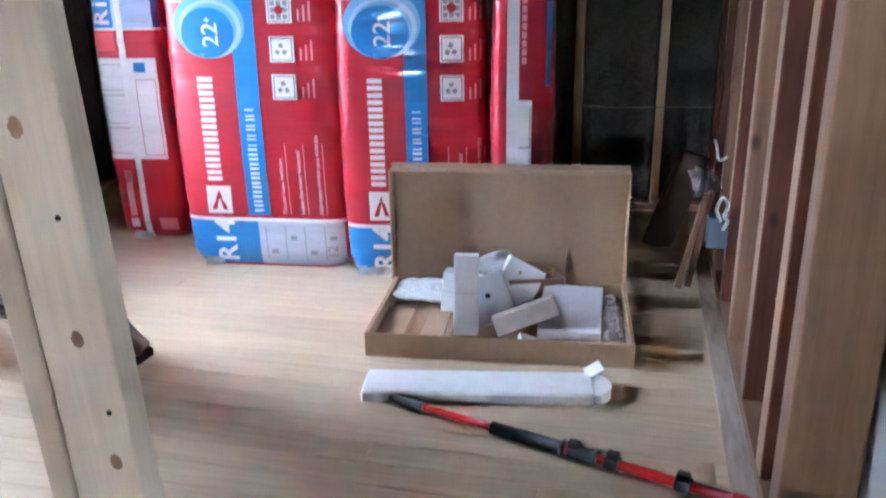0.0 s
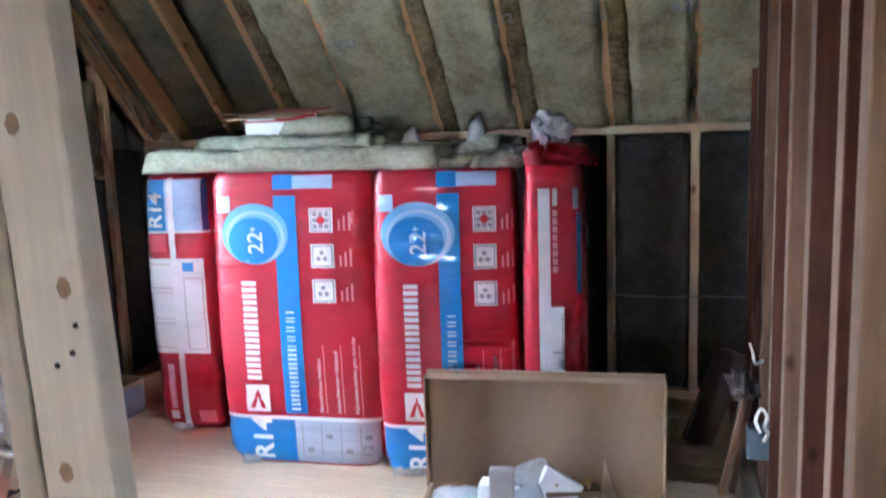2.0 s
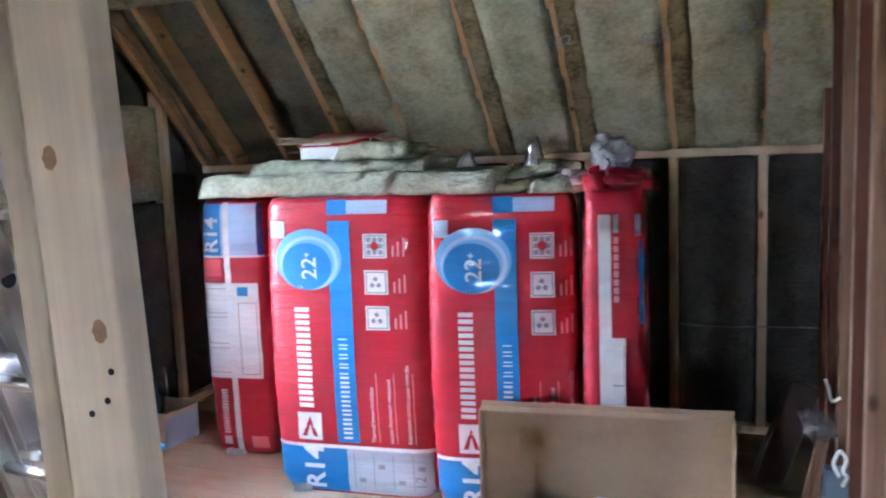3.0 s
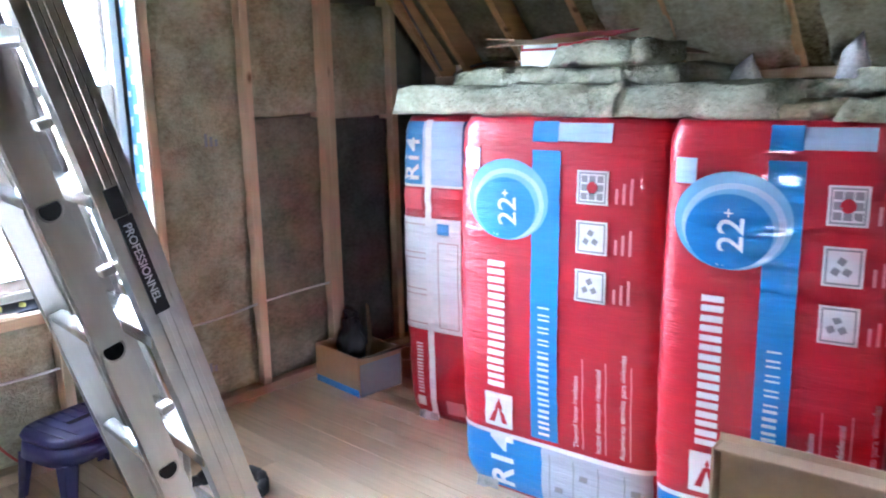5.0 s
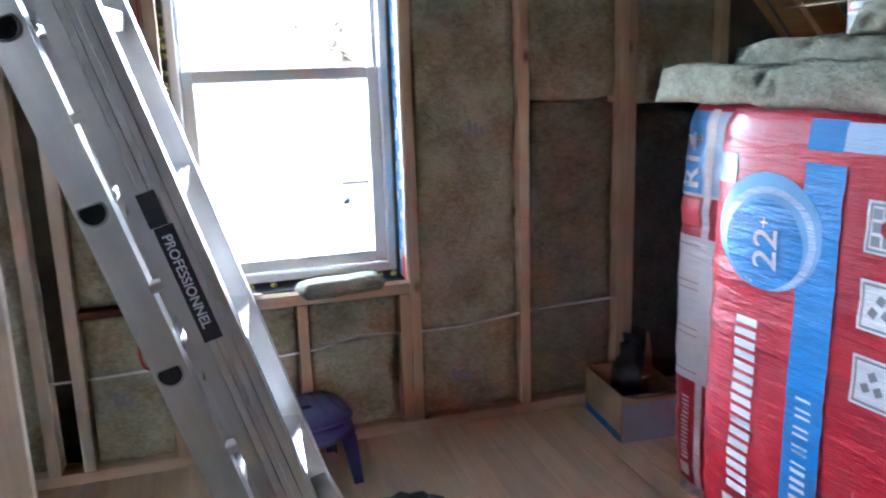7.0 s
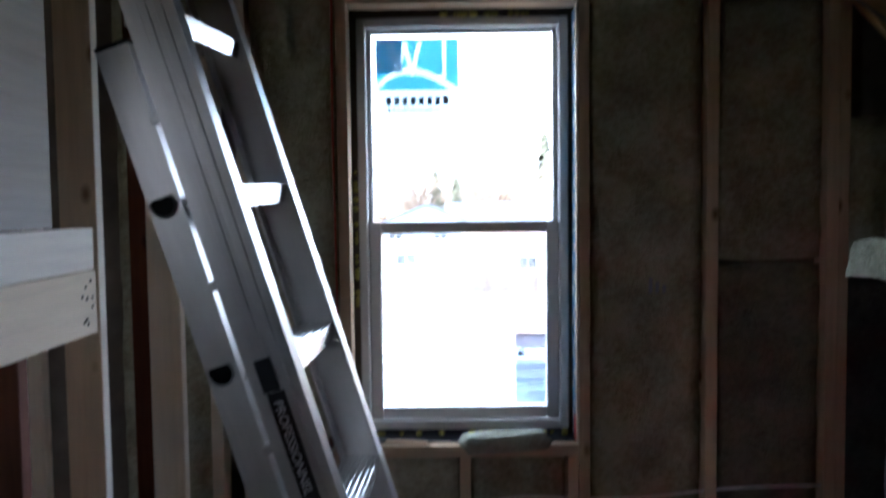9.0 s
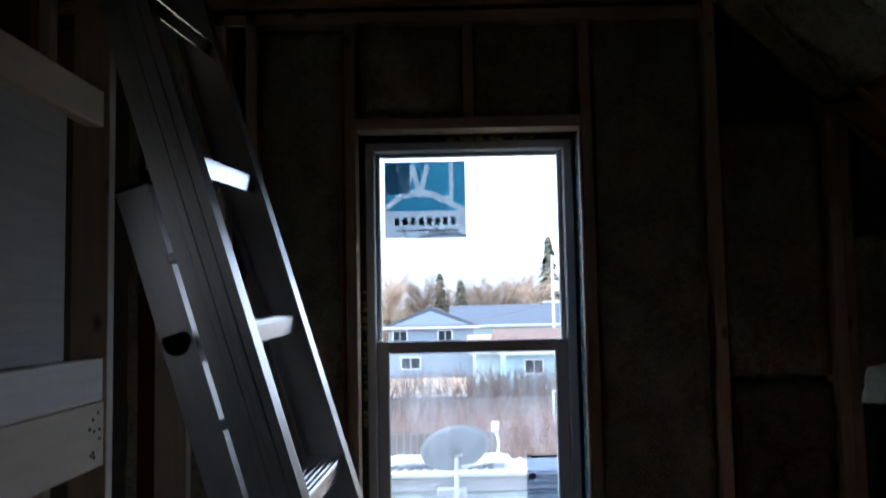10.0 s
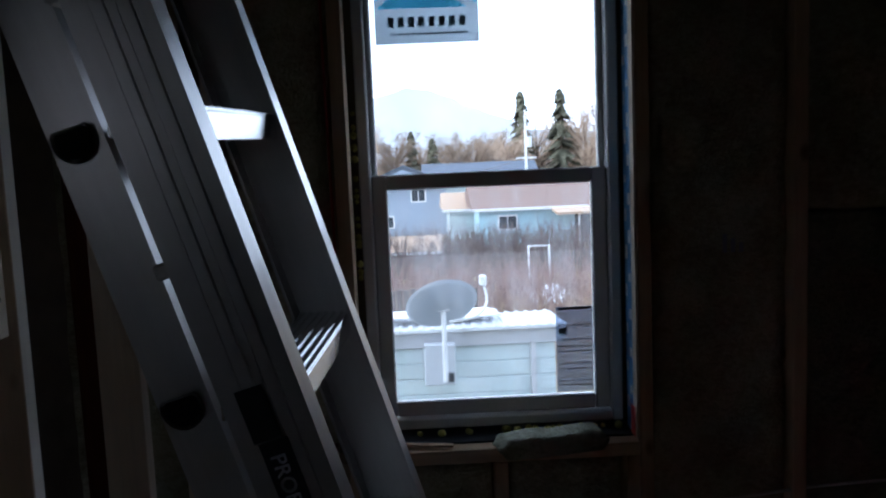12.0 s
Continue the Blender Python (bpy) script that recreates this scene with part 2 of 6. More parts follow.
CARD_DARK = surface("dark_cardboard", (0.2, 0.13, 0.08, 1), 0.85, grain=50, vary=0.12)
WHITE_CARD = flat("white_card", (0.86, 0.86, 0.87, 1), 0.6)
GREY_PLASTIC = flat("grey_plastic", (0.42, 0.43, 0.45, 1), 0.4)
ALU = surface("brushed_aluminium", (0.57, 0.545, 0.515, 1), 0.32, 0.9, grain=14, stretch=(1, 1, 0.12), vary=0.22, bump=0.10, blotch=7)
ALU_BRIGHT = surface("bright_aluminium", (0.8, 0.8, 0.8, 1), 0.25, 1.0, grain=60, stretch=(0.1, 1, 1), vary=0.1, bump=0.1)
BLACK = flat("black_plastic", (0.018, 0.018, 0.02, 1), 0.45, vary=0.3)
HOLE = flat("dark_hollow", (0.01, 0.01, 0.01, 1), 0.8)
RED_POLE = flat("red_enamel", (0.55, 0.02, 0.025, 1), 0.25, coat=0.5)
VINYL = flat("white_vinyl", (0.74, 0.74, 0.73, 1), 0.4, vary=0.05)
WRAP = surface("blue_membrane", (0.10, 0.27, 0.52, 1), 0.45, grain=25, vary=0.5, bump=0.3)
FOAM = surface("yellow_foam", (0.62, 0.58, 0.16, 1), 0.9, grain=25, vary=0.2, bump=0.8, depth=0.02)
STICKER_RED = flat("red_sticker", (0.6, 0.04, 0.03, 1), 0.5)
CABLE_WHITE = flat("white_cable", (0.78, 0.76, 0.7, 1), 0.5)
CABLE_RED = flat("red_cable", (0.4, 0.06, 0.04, 1), 0.5)
CABLE_GREY = flat("grey_cable", (0.2, 0.17, 0.14, 1), 0.6)
NAVY_PLASTIC = flat("navy_plastic", (0.035, 0.035, 0.11, 1), 0.4)
BOX_BLUE = flat("blue_box_plastic", (0.13, 0.17, 0.21, 1), 0.5)
TORN_FILM = film_material("clear_torn_film", (0.72, 0.72, 0.74, 1), 0.6)
GLASS = glass_material("window_glass")
DUSTY_GLASS = dusty_glass("dusty_window_glass")
RUSTY = flat("dull_nail_steel", (0.3, 0.22, 0.17, 1), 0.6, 0.6)
STEEL = flat("steel", (0.5, 0.5, 0.5, 1), 0.35, 1.0)


# ---- builders ----
def finish(bm, name, material, smooth=False):
    me = bpy.data.meshes.new(name)
    bm.normal_update()
    bm.to_mesh(me)
    bm.free()
    for mt in (material if isinstance(material, (list, tuple)) else [material]):
        me.materials.append(mt)
    if smooth:
        me.polygons.foreach_set("use_smooth", [True] * len(me.polygons))
    return me


def part(name, bm, material, parent, label="", smooth=False, at=None):
    me = bm if isinstance(bm, bpy.types.Mesh) else finish(bm, name, material, smooth)
    ob = new(name, me)
    ob.parent = parent
    if at is not None:
        ob.matrix_basis = at
    if label:
        ob["label"] = label
    return ob


def thing(name, label, category, m=None, group="", kind=""):
    ob = new(name)
    ob.empty_display_size = 0.1
    if m is not None:
        ob.matrix_basis = m
    return tagged(ob, label, category, group, kind)


def solid(name, bm, material, label="", category="", kind="", smooth=False, m=None, group=""):
    ob = new(name, finish(bm, name, material, smooth))
    if m is not None:
        ob.matrix_basis = m
    return tagged(ob, label, category, group, kind)


def block(lo, hi, bevel=0.0, bm=None, mat=0):
    """A box from corner to corner, its edges eased by bevel."""
    bm = bm or bmesh.new()
    vs = [bm.verts.new((x, y, z)) for x in (lo[0], hi[0]) for y in (lo[1], hi[1]) for z in (lo[2], hi[2])]
    fs = [bm.faces.new([vs[i] for i in f]) for f in ((0, 1, 3, 2), (4, 6, 7, 5), (0, 4, 5, 1), (2, 3, 7, 6), (0, 2, 6, 4), (1, 5, 7, 3))]
    for f in fs:
        f.material_index = mat
    if bevel:
        es = list({e for f in fs for e in f.edges})
        bmesh.ops.bevel(bm, geom=es, offset=bevel, segments=1, profile=0.7, affect="EDGES")
    return bm


def slab(size, bevel=0.0, rough=0.0, cuts=0.05, seed=0.0, fine=60.0):
    """A box on the floor of its own axes, cut into a grid and roughened: batts, offcuts, crumpled things."""
    bm = bmesh.new()
    nx, ny, nz = (max(1, int(round(s / cuts))) for s in size)
    grid = {}
    def vert(i, j, k):
        key = (i, j, k)
        if key not in grid:
            p = Vector((size[0] * (i / nx - 0.5), size[1] * (j / ny - 0.5), size[2] * k / nz))
            q = p * 9 + Vector((seed, seed * 1.7, seed * 0.3))
            d = noise.noise_vector(q) * rough + noise.noise_vector(p * fine + Vector((seed, 0, 0))) * rough * 0.45
            edge = sum((i in (0, nx), j in (0, ny), k in (0, nz)))
            c = Vector((0, 0, size[2] / 2))
            pull = (p - c)
            pull = Vector((math.copysign(1, pull.x) if i in (0, nx) else 0, math.copysign(1, pull.y) if j in (0, ny) else 0, math.copysign(1, pull.z) if k in (0, nz) else 0))
            if edge > 1:
                p = p - pull * bevel
            grid[key] = bm.verts.new(p + d)
        return grid[key]
    for i in range(nx):
        for j in range(ny):
            for k, flip in ((0, True), (nz, False)):
                q = [vert(i, j, k), vert(i + 1, j, k), vert(i + 1, j + 1, k), vert(i, j + 1, k)]
                bm.faces.new(q[::-1] if flip else q)
    for i in range(nx):
        for k in range(nz):
            for j, flip in ((0, False), (ny, True)):
                q = [vert(i, j, k), vert(i + 1, j, k), vert(i + 1, j, k + 1), vert(i, j, k + 1)]
                bm.faces.new(q[::-1] if flip else q)
    for j in range(ny):
        for k in range(nz):
            for i, flip in ((0, True), (nx, False)):
                q = [vert(i, j, k), vert(i, j + 1, k), vert(i, j + 1, k + 1), vert(i, j, k + 1)]
                bm.faces.new(q[::-1] if flip else q)
    return bm


def tube(points, r, sides=8, bm=None, cap=True):
    bm = bm or bmesh.new()
    pts = [Vector(p) for p in points]
    rings, up = [], Vector((0.31, 0.17, 0.93))
    for i, p in enumerate(pts):
        d = (pts[min(i + 1, len(pts) - 1)] - pts[max(i - 1, 0)]).normalized()
        a = d.cross(up).normalized() if abs(d.dot(up)) < 0.98 else d.cross(Vector((1, 0, 0))).normalized()
        b = d.cross(a)
        rr = r[i] if isinstance(r, (list, tuple)) else r
        rings.append([bm.verts.new(p + (a * math.cos(2 * math.pi * k / sides) + b * math.sin(2 * math.pi * k / sides)) * rr) for k in range(sides)])
    for r0, r1 in zip(rings, rings[1:]):
        for k in range(sides):
            bm.faces.new((r0[k], r0[(k + 1) % sides], r1[(k + 1) % sides], r1[k]))
    if cap:
        bm.faces.new(rings[0])
        bm.faces.new(rings[-1][::-1])
    return bm


def sweep(points, steps=8):
    """A smooth line through points."""
    pts, out = [Vector(p) for p in points], []
    for i in range(len(pts) - 1):
        p0, p1, p2, p3 = pts[max(i - 1, 0)], pts[i], pts[i + 1], pts[min(i + 2, len(pts) - 1)]
        for s in range(steps):
            t = s / steps
            out.append(0.5 * ((2 * p1) + (p2 - p0) * t + (2 * p0 - 5 * p1 + 4 * p2 - p3) * t * t + (3 * p1 - p0 - 3 * p2 + p3) * t ** 3))
    return out + [pts[-1]]


def text_mesh(text, height, bold=0.0):
    """The letters of a word as a flat mesh, its lower left corner at the origin, capitals of that height."""
    cu = bpy.data.curves.new("lettering", "FONT")
    cu.body, cu.size, cu.offset = text, height / 0.72, bold * height
    ob = new("lettering", cu)
    bpy.context.view_layer.update()
    me = bpy.data.meshes.new_from_object(ob.evaluated_get(bpy.context.evaluated_depsgraph_get()))
    bpy.data.objects.remove(ob)
    return me


def stud(parent, lo, hi, mats, axis, name="stud", bevel=0.002):
    c = [(a + b) / 2 for a, b in zip(lo, hi)]
    bm = block([a - m for a, m in zip(lo, c)], [b - m for b, m in zip(hi, c)], bevel)
    return part(name, bm, mats[axis], parent, at=Matrix.Translation(c))


def batt(parent, lo, hi, material, seed, rough=0.006, name="insulation_batt"):
    size = [b - a for a, b in zip(lo, hi)]
    bm = slab(size, 0.008, rough, 0.05, seed)
    return part(name, bm, material, parent, at=pose((lo[0] + hi[0]) / 2, (lo[1] + hi[1]) / 2, lo[2]), smooth=True)


# ---- setting: floor ----
GX, KY, RX = -2.67, 4.16, 0.475
floor = solid("floor", block((-2.9, -3.3, -0.09), (4.6, 4.4, -0.022)), DARK_FLOOR, "worn fir strip floor of an attic under renovation", "floor", "structure")

# ---- setting: gable wall with its window ----
wall_gable = solid("wall_gable", bmesh.new(), SHEATHING, "open stud gable wall filled with mineral wool", "wall", "structure")
bm = bmesh.new()
for lo, hi in (((-2.9, -3.3, -0.09), (-2.86, 1.93, 2.6)), ((-2.9, 2.63, -0.09), (-2.86, 4.4, 2.6)), ((-2.9, 1.93, -0.09), (-2.86, 2.63, 0.58)), ((-2.9, 1.93, 1.968), (-2.86, 2.63, 2.6))):
    block(lo, hi, bm=bm)
bm.to_mesh(wall_gable.data)
bm.free()
D = GX - 0.089
stud(wall_gable, (D, 1.14, 0), (GX, KY, 0.038), PINE, "y", "bottom_plate")
SLOPE = 1.03


def slope_z(y):
    """Height of the rafters' lower edge."""
    return min(2.39, 1.30 + (KY - y) * SLOPE)


for y in (1.44, 1.545):
    stud(wall_gable, (D, y, 0.038), (GX, y + 0.038, 2.39), PINE_PALE, "z")
for y in (1.835, 1.872, 2.65):
    stud(wall_gable, (D, y, 0.038), (GX, y + 0.036, 2.35 if y > 1.84 else 0.53), PINE, "z")
for y in (3.063, 3.45, 3.86):
    stud(wall_gable, (D, y, 0.038), (GX, y + 0.038, slope_z(y + 0.04) + 0.13), PINE, "z")
stud(wall_gable, (D + 0.01, 3.49, 0.038), (GX - 0.012, 3.527, slope_z(3.53) + 0.12), PINE, "z")
stud(wall_gable, (D, 1.909, 0.515), (GX, 2.649, 0.553), PINE, "y", "rough_sill")
stud(wall_gable, (D, 1.909, 1.99), (GX, 2.649, 2.028), PINE, "y", "header")
for y in (2.257, 2.612):
    stud(wall_gable, (D, y, 0.038), (GX, y + 0.036, 0.514), PINE, "z", "cripple")
stud(wall_gable, (D, 2.265, 2.029), (GX, 2.30, 2.35), PINE, "z", "cripple")
stud(wall_gable, (D, 1.44, 2.352), (GX, 3.06, 2.39), PINE, "y", "top_plate")
stud(wall_gable, (D + 0.02, 1.584, 0.54), (GX - 0.015, 1.834, 0.565), OLD, "y", "blocking")
k = 0
for y0, y1, z0, z1, mt in ((1.14, 1.44, 0.04, 2.38, WOOL_GREY), (1.585, 1.833, 0.04, 0.535, WOOL_GREY), (1.585, 1.868, 0.57, 2.34, WOOL_GREY), (1.91, 2.255, 0.04, 0.512, WOOL_GREY), (2.295, 2.61, 0.04, 0.512, WOOL_GREY),
                       (2.688, 3.061, 0.04, 2.36, WOOL_GREY), (3.103, 3.448, 0.04, 1.145, WOOL_DIM_SHADE), (3.103, 3.448, 1.15, 2.0, WOOL),
                       (3.53, 3.858, 0.04, 1.12, WOOL_DARK_SHADE), (3.53, 3.858, 1.125, 1.62, WOOL_GREY), (3.90, 4.15, 0.04, 1.26, WOOL_DARK_SHADE), (1.91, 2.262, 2.03, 2.35, WOOL), (2.303, 2.648, 2.03, 2.35, WOOL)):
    k += 1
    batt(wall_gable, (D - 0.09, y0, z0), (GX - 0.022, y1, z1), mt, k * 3.1)

window_1 = thing("window_1", "white vinyl single-hung window with stickers on its panes", "window", kind="structure")


def frame_ring(y0, y1, z0, z1, w, x0, x1, bevel=0.004, wb=None, wt=None):
    wb, wt = wb or w, wt or w
    bm = bmesh.new()
    block((x0, y0, z0), (x1, y0 + w, z1), bevel, bm)
    block((x0, y1 - w, z0), (x1, y1, z1), bevel, bm)
    block((x0, y0 + w, z0), (x1, y1 - w, z0 + wb), bevel, bm)
    block((x0, y0 + w, z1 - wt), (x1, y1 - w, z1), bevel, bm)
    return bm


part("window_frame", frame_ring(1.925, 2.635, 0.575, 1.972, 0.03, -2.875, -2.79), VINYL, window_1)
part("upper_sash", frame_ring(1.955, 2.605, 1.262, 1.944, 0.016, -2.868, -2.84), VINYL, window_1)
part("lower_sash", frame_ring(1.9555, 2.6045, 0.607, 1.29, 0.042, -2.838, -2.81, wt=0.042), VINYL, window_1)
for nm, y0, y1, z0, z1, x in (("pane", 1.968, 2.6, 1.275, 1.932, -2.852), ("pane", 1.99, 2.57, 0.64, 1.255, -2.826)):
    pane = part(nm, block((x - 0.002, y0, z0), (x + 0.002, y1, z1)), DUSTY_GLASS if z0 < 1 else GLASS, window_1)
    pane.visible_shadow = False
part("jamb_membrane", block((D - 0.03, 2.6455, 0.56), (D + 0.048, 2.6475, 1.98)), WRAP, window_1, "blue flashing membrane folded round the jamb")
part("sill_membrane", block((D - 0.1, 1.915, 0.553), (GX - 0.05, 2.645, 0.558)), flat("black_membrane", (0.03, 0.035, 0.045, 1), 0.4), window_1, "dark flashing on the sill")
part("jamb_lining", block((D + 0.0485, 2.643, 0.56), (GX - 0.002, 2.648, 1.985)), PINE_PALE["z"], window_1)
bm = bmesh.new()
for i in range(13):
    z = 0.62 + i * 0.104
    for q in range(2):
        w = 0.012 + 0.014 * random.random()
        block((D - 0.022 + q * 0.034, 2.6448, z + q * 0.045), (D - 0.022 + q * 0.034 + w, 2.6453, z + q * 0.045 + 0.018 + 0.02 * random.random()), bm=bm)
part("membrane_print", bm, VINYL, window_1, "white print on the blue membrane")
bm = bmesh.new()
for i in range(26):
    y = 1.93 + random.random() * 0.69
    bmesh.ops.create_icosphere(bm, subdivisions=1, radius=0.007 + random.random() * 0.007, matrix=Matrix.Translation((-2.785 + random.random() * 0.01, y, 0.566)))
for i in range(22):
    z = 1.0 + random.random() * 0.5
    bmesh.ops.create_icosphere(bm, subdivisions=1, radius=0.006 + random.random() * 0.006, matrix=Matrix.Translation((-2.79, 1.916, z)))
for i in range(22):
    bmesh.ops.create_icosphere(bm, subdivisions=1, radius=0.006 + random.random() * 0.006, matrix=Matrix.Translation((-2.79, 2.2 + random.random() * 0.3, 1.98)))
part("foam_bead", bm, FOAM, window_1, "yellow expanding foam", smooth=True)
part("corner_sticker", block((GX - 0.06, 2.641, 0.56), (GX - 0.02, 2.6425, 0.64)), STICKER_RED, window_1)

# ---- setting: knee wall ----
wall_knee = solid("wall_knee", block((-2.86, KY + 0.10, -0.09), (4.6, KY + 0.14, 1.6)), SHEATHING, "low knee wall of studs and mineral wool under the rafters", "wall", "structure")
stud(wall_knee, (GX, KY, 1.262), (4.6, KY + 0.089, 1.30), PINE, "x", "top_plate")
stud(wall_knee, (GX, KY, 0.0), (4.6, KY + 0.089, 0.038), PINE, "x", "bottom_plate")
xs = [-0.117 + 0.379 * i for i in range(-6, 6)]
for i, x in enumerate(xs):
    stud(wall_knee, (x - 0.019, KY, 0.038), (x + 0.019, KY + 0.089, 1.262), PINE, "z")
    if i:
        batt(wall_knee, (xs[i - 1] + 0.02, KY + 0.018, 0.04), (x - 0.02, KY + 0.1, 1.26), WOOL_DARK_SHADE, i * 2.3)

# ---- setting: ceiling ----
LEN = (2.39 - 1.30) / SLOPE
ANG = math.atan(SLOPE)
NORM = Vector((0, -math.sin(ANG), -math.cos(ANG)))


def on_slope(x, s, up=0.0):
    """A place s metres up the slope from the plate, up metres above the rafters' lower edge."""
    return Vector((x, KY - s * math.cos(ANG), 1.30 + s * math.sin(ANG))) - NORM * up


TOTAL = LEN / math.cos(ANG)
RAFTERS = [-2.64, -2.45, -2.10, -1.73, -1.36, -0.94, -0.54, -0.115, 0.263, 0.66, 1.06, 1.46, 1.86]
bm = bmesh.new()


def slope_box(bm, x0, x1, s0, s1, u0, u1, mat, rough=0.0, ragged=0.0, seed=0.0, cut=0.05):
    nx, ns = max(1, round((x1 - x0) / cut)), max(1, round((s1 - s0) / cut))
    def low(i, j):
        x, s = x0 + (x1 - x0) * i / nx, s0 + (s1 - s0) * j / ns
        q = Vector((x * 8, s * 8, seed))
        du = noise.noise(q) * rough + noise.noise(q * 5) * rough * 0.6
        dx = noise.noise(Vector((s * 11, seed, 3.1))) * ragged if i in (0, nx) else 0
        return bm.verts.new(on_slope(x + dx, s, u0 + du))
    g = [[low(i, j) for j in range(ns + 1)] for i in range(nx + 1)]
    for i in range(nx):
        for j in range(ns):
            f = bm.faces.new((g[i][j], g[i][j + 1], g[i + 1][j + 1], g[i + 1][j]))
            f.material_index, f.smooth = mat, rough > 0
    rim = [g[i][0] for i in range(nx + 1)] + [g[nx][j] for j in range(1, ns + 1)] + [g[i][ns] for i in range(nx - 1, -1, -1)] + [g[0][j] for j in range(ns - 1, 0, -1)]
    top = [bm.verts.new(v.co - NORM * (u1 - u0)) for v in rim]
    for a in range(len(rim)):
        b = (a + 1) % len(rim)
        f = bm.faces.new((rim[a], rim[b], top[b], top[a]))
        f.material_index = mat
    f = bm.faces.new(top)
    f.material_index = mat


for i, x in enumerate(RAFTERS):
    slope_box(bm, x - 0.017, x + 0.017, -0.05, TOTAL + 0.05, 0.0, 0.14, 0, ragged=0.0 if i < 4 else 0.007, seed=i, cut=0.04)
for i in range(len(RAFTERS) - 1):
    a, b = RAFTERS[i] + 0.018, RAFTERS[i + 1] - 0.018
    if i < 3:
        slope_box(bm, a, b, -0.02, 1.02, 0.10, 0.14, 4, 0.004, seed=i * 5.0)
        slope_box(bm, a - 0.03, b + 0.02, 1.03, TOTAL, -0.012, 0.08, 1, 0.012, 0.02, i * 5.0 + 1)
    else:
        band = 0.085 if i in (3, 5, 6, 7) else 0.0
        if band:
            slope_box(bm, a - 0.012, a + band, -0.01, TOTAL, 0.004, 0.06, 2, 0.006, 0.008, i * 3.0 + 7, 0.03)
        slope_box(bm, a + band - (0.004 if band else 0.014), b + 0.012, -0.01, TOTAL, -0.002, 0.06, 1, 0.009, 0.014, i * 3.0)
# flat part over the middle of the room
for i in range(18):
    x = -2.62 + 0.406 * i
    block((x - 0.019, -3.2, 2.392), (x + 0.019, KY - LEN, 2.48), bm=bm, mat=0)
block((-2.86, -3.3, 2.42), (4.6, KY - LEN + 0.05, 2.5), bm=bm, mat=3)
ceiling = solid("ceiling", bm, [RAFTER, WOOL, WOOL_STAMP, WOOL_DARK_SHADE, WOOL_DIM_SHADE], "sloped rafters packed with mineral wool batts", "ceiling", "structure")
roof = solid("roof", bmesh.new(), SHEATHING, "plain roof deck over the rafters", "roof", "structure")
bm = bmesh.new()
slope_box(bm, -2.95, 4.6, -0.5, TOTAL + 0.1, 0.16, 0.2, 0, cut=1.0)
block((-2.95, -3.35, 2.52), (4.6, KY - LEN + 0.1, 2.6), bm=bm)
bm.to_mesh(roof.data)
bm.free()

# ---- setting: wall with old studs on the camera's other side ----
DUST = surface("dusty_wood_strip", (0.36, 0.29, 0.24, 1), 0.9, grain=22, vary=0.45, stretch=(3, 0.4, 1))
# sawn edge paled for the window light on the studs' room side
SAWN_LIT = lumber("lit_sawn_edge", (0.22, 0.135, 0.082, 1), "z", vary=0.5, knots=False)
wall_right = solid("wall_right", block((0.62, 1.25, 0.0), (0.632, 1.9, 0.85)), DRYWALL, "old reddish stud wall with a grey board low behind it", "wall", "structure")
stud(wall_right, (RX, 1.74, 0.0), (RX + 0.089, KY, 0.04), OLD_TAN, "y", "bottom_plate")
NEAR = {"z": lumber("worn_tan_fir", (0.29, 0.165, 0.09, 1), "z", vary=0.3, dark=(0.12, 0.06, 0.03, 1))}
# old tan studs at 2.64 and 3.27: light on their fronts is in the colour
for y, mt, w, t in ((1.742, NEAR, 0.14, 0.075), (1.93, OLD, 0.095, 0.075), (2.28, OLD, 0.089, 0.075), (2.64, OLD_TAN, 0.089, 0.06), (2.95, OLD, 0.089, 0.05), (3.27, OLD_TAN, 0.089, 0.045), (3.6, OLD, 0.089, 0.04), (3.9, OLD, 0.089, 0.04)):
    st = stud(wall_right, (RX, y, 0.041), (RX + w, y + t, slope_z(y + t) - 0.01), mt, "z", bevel=0.003)
    st.data.materials.append(SAWN_LIT)
    for f in st.data.polygons:
        if f.normal.x < -0.9:
            f.material_index = 1
part("dust_strip", block((RX - 0.055, 1.74, -0.001), (RX - 0.002, KY, 0.006)), DUST, wall_right, "dusty edge of old lining")
bm = bmesh.new()
W = END_WINDOW
for lo, hi in (((4.5, -3.3, -0.09), (4.6, W["y"] - W["w"] / 2, 2.6)), ((4.5, W["y"] + W["w"] / 2, -0.09), (4.6, 4.3, 2.6)), ((4.5, W["y"] - W["w"] / 2, -0.09), (4.6, W["y"] + W["w"] / 2, W["z"] - W["h"] / 2)), ((4.5, W["y"] - W["w"] / 2, W["z"] + W["h"] / 2), (4.6, W["y"] + W["w"] / 2, 2.6))):
    block(lo, hi, bm=bm)
wall_far = solid("wall_far", bm, SHEATHING, "plain dark wall beyond the studs", "wall", "structure")

# ---- setting: stud partition at the start ----
wall_partition = solid("wall_partition", block((-2.65, 1.02, 0.0), (-0.33, 1.109, 0.038)), PINE_PALE["x"], "open partition of new pale studs", "wall", "structure")
LEAN = pose(-0.012, 0, 0, 0, -2.6, 0)
end_stud = stud(wall_partition, (-0.474, 1.02, 0.039), (-0.385, 1.058, 2.37), PINE_PALE, "z")
end_stud.matrix_basis = end_stud.matrix_basis @ LEAN
for x in (-0.476, -0.517, -1.85, -2.25):
    st = stud(wall_partition, (x - 0.038, 1.03 if x < -1 else 1.059, 0.039), (x, 1.109, 2.37), PINE_PALE, "z")
    if x > -1:
        st.matrix_basis = st.matrix_basis @ LEAN
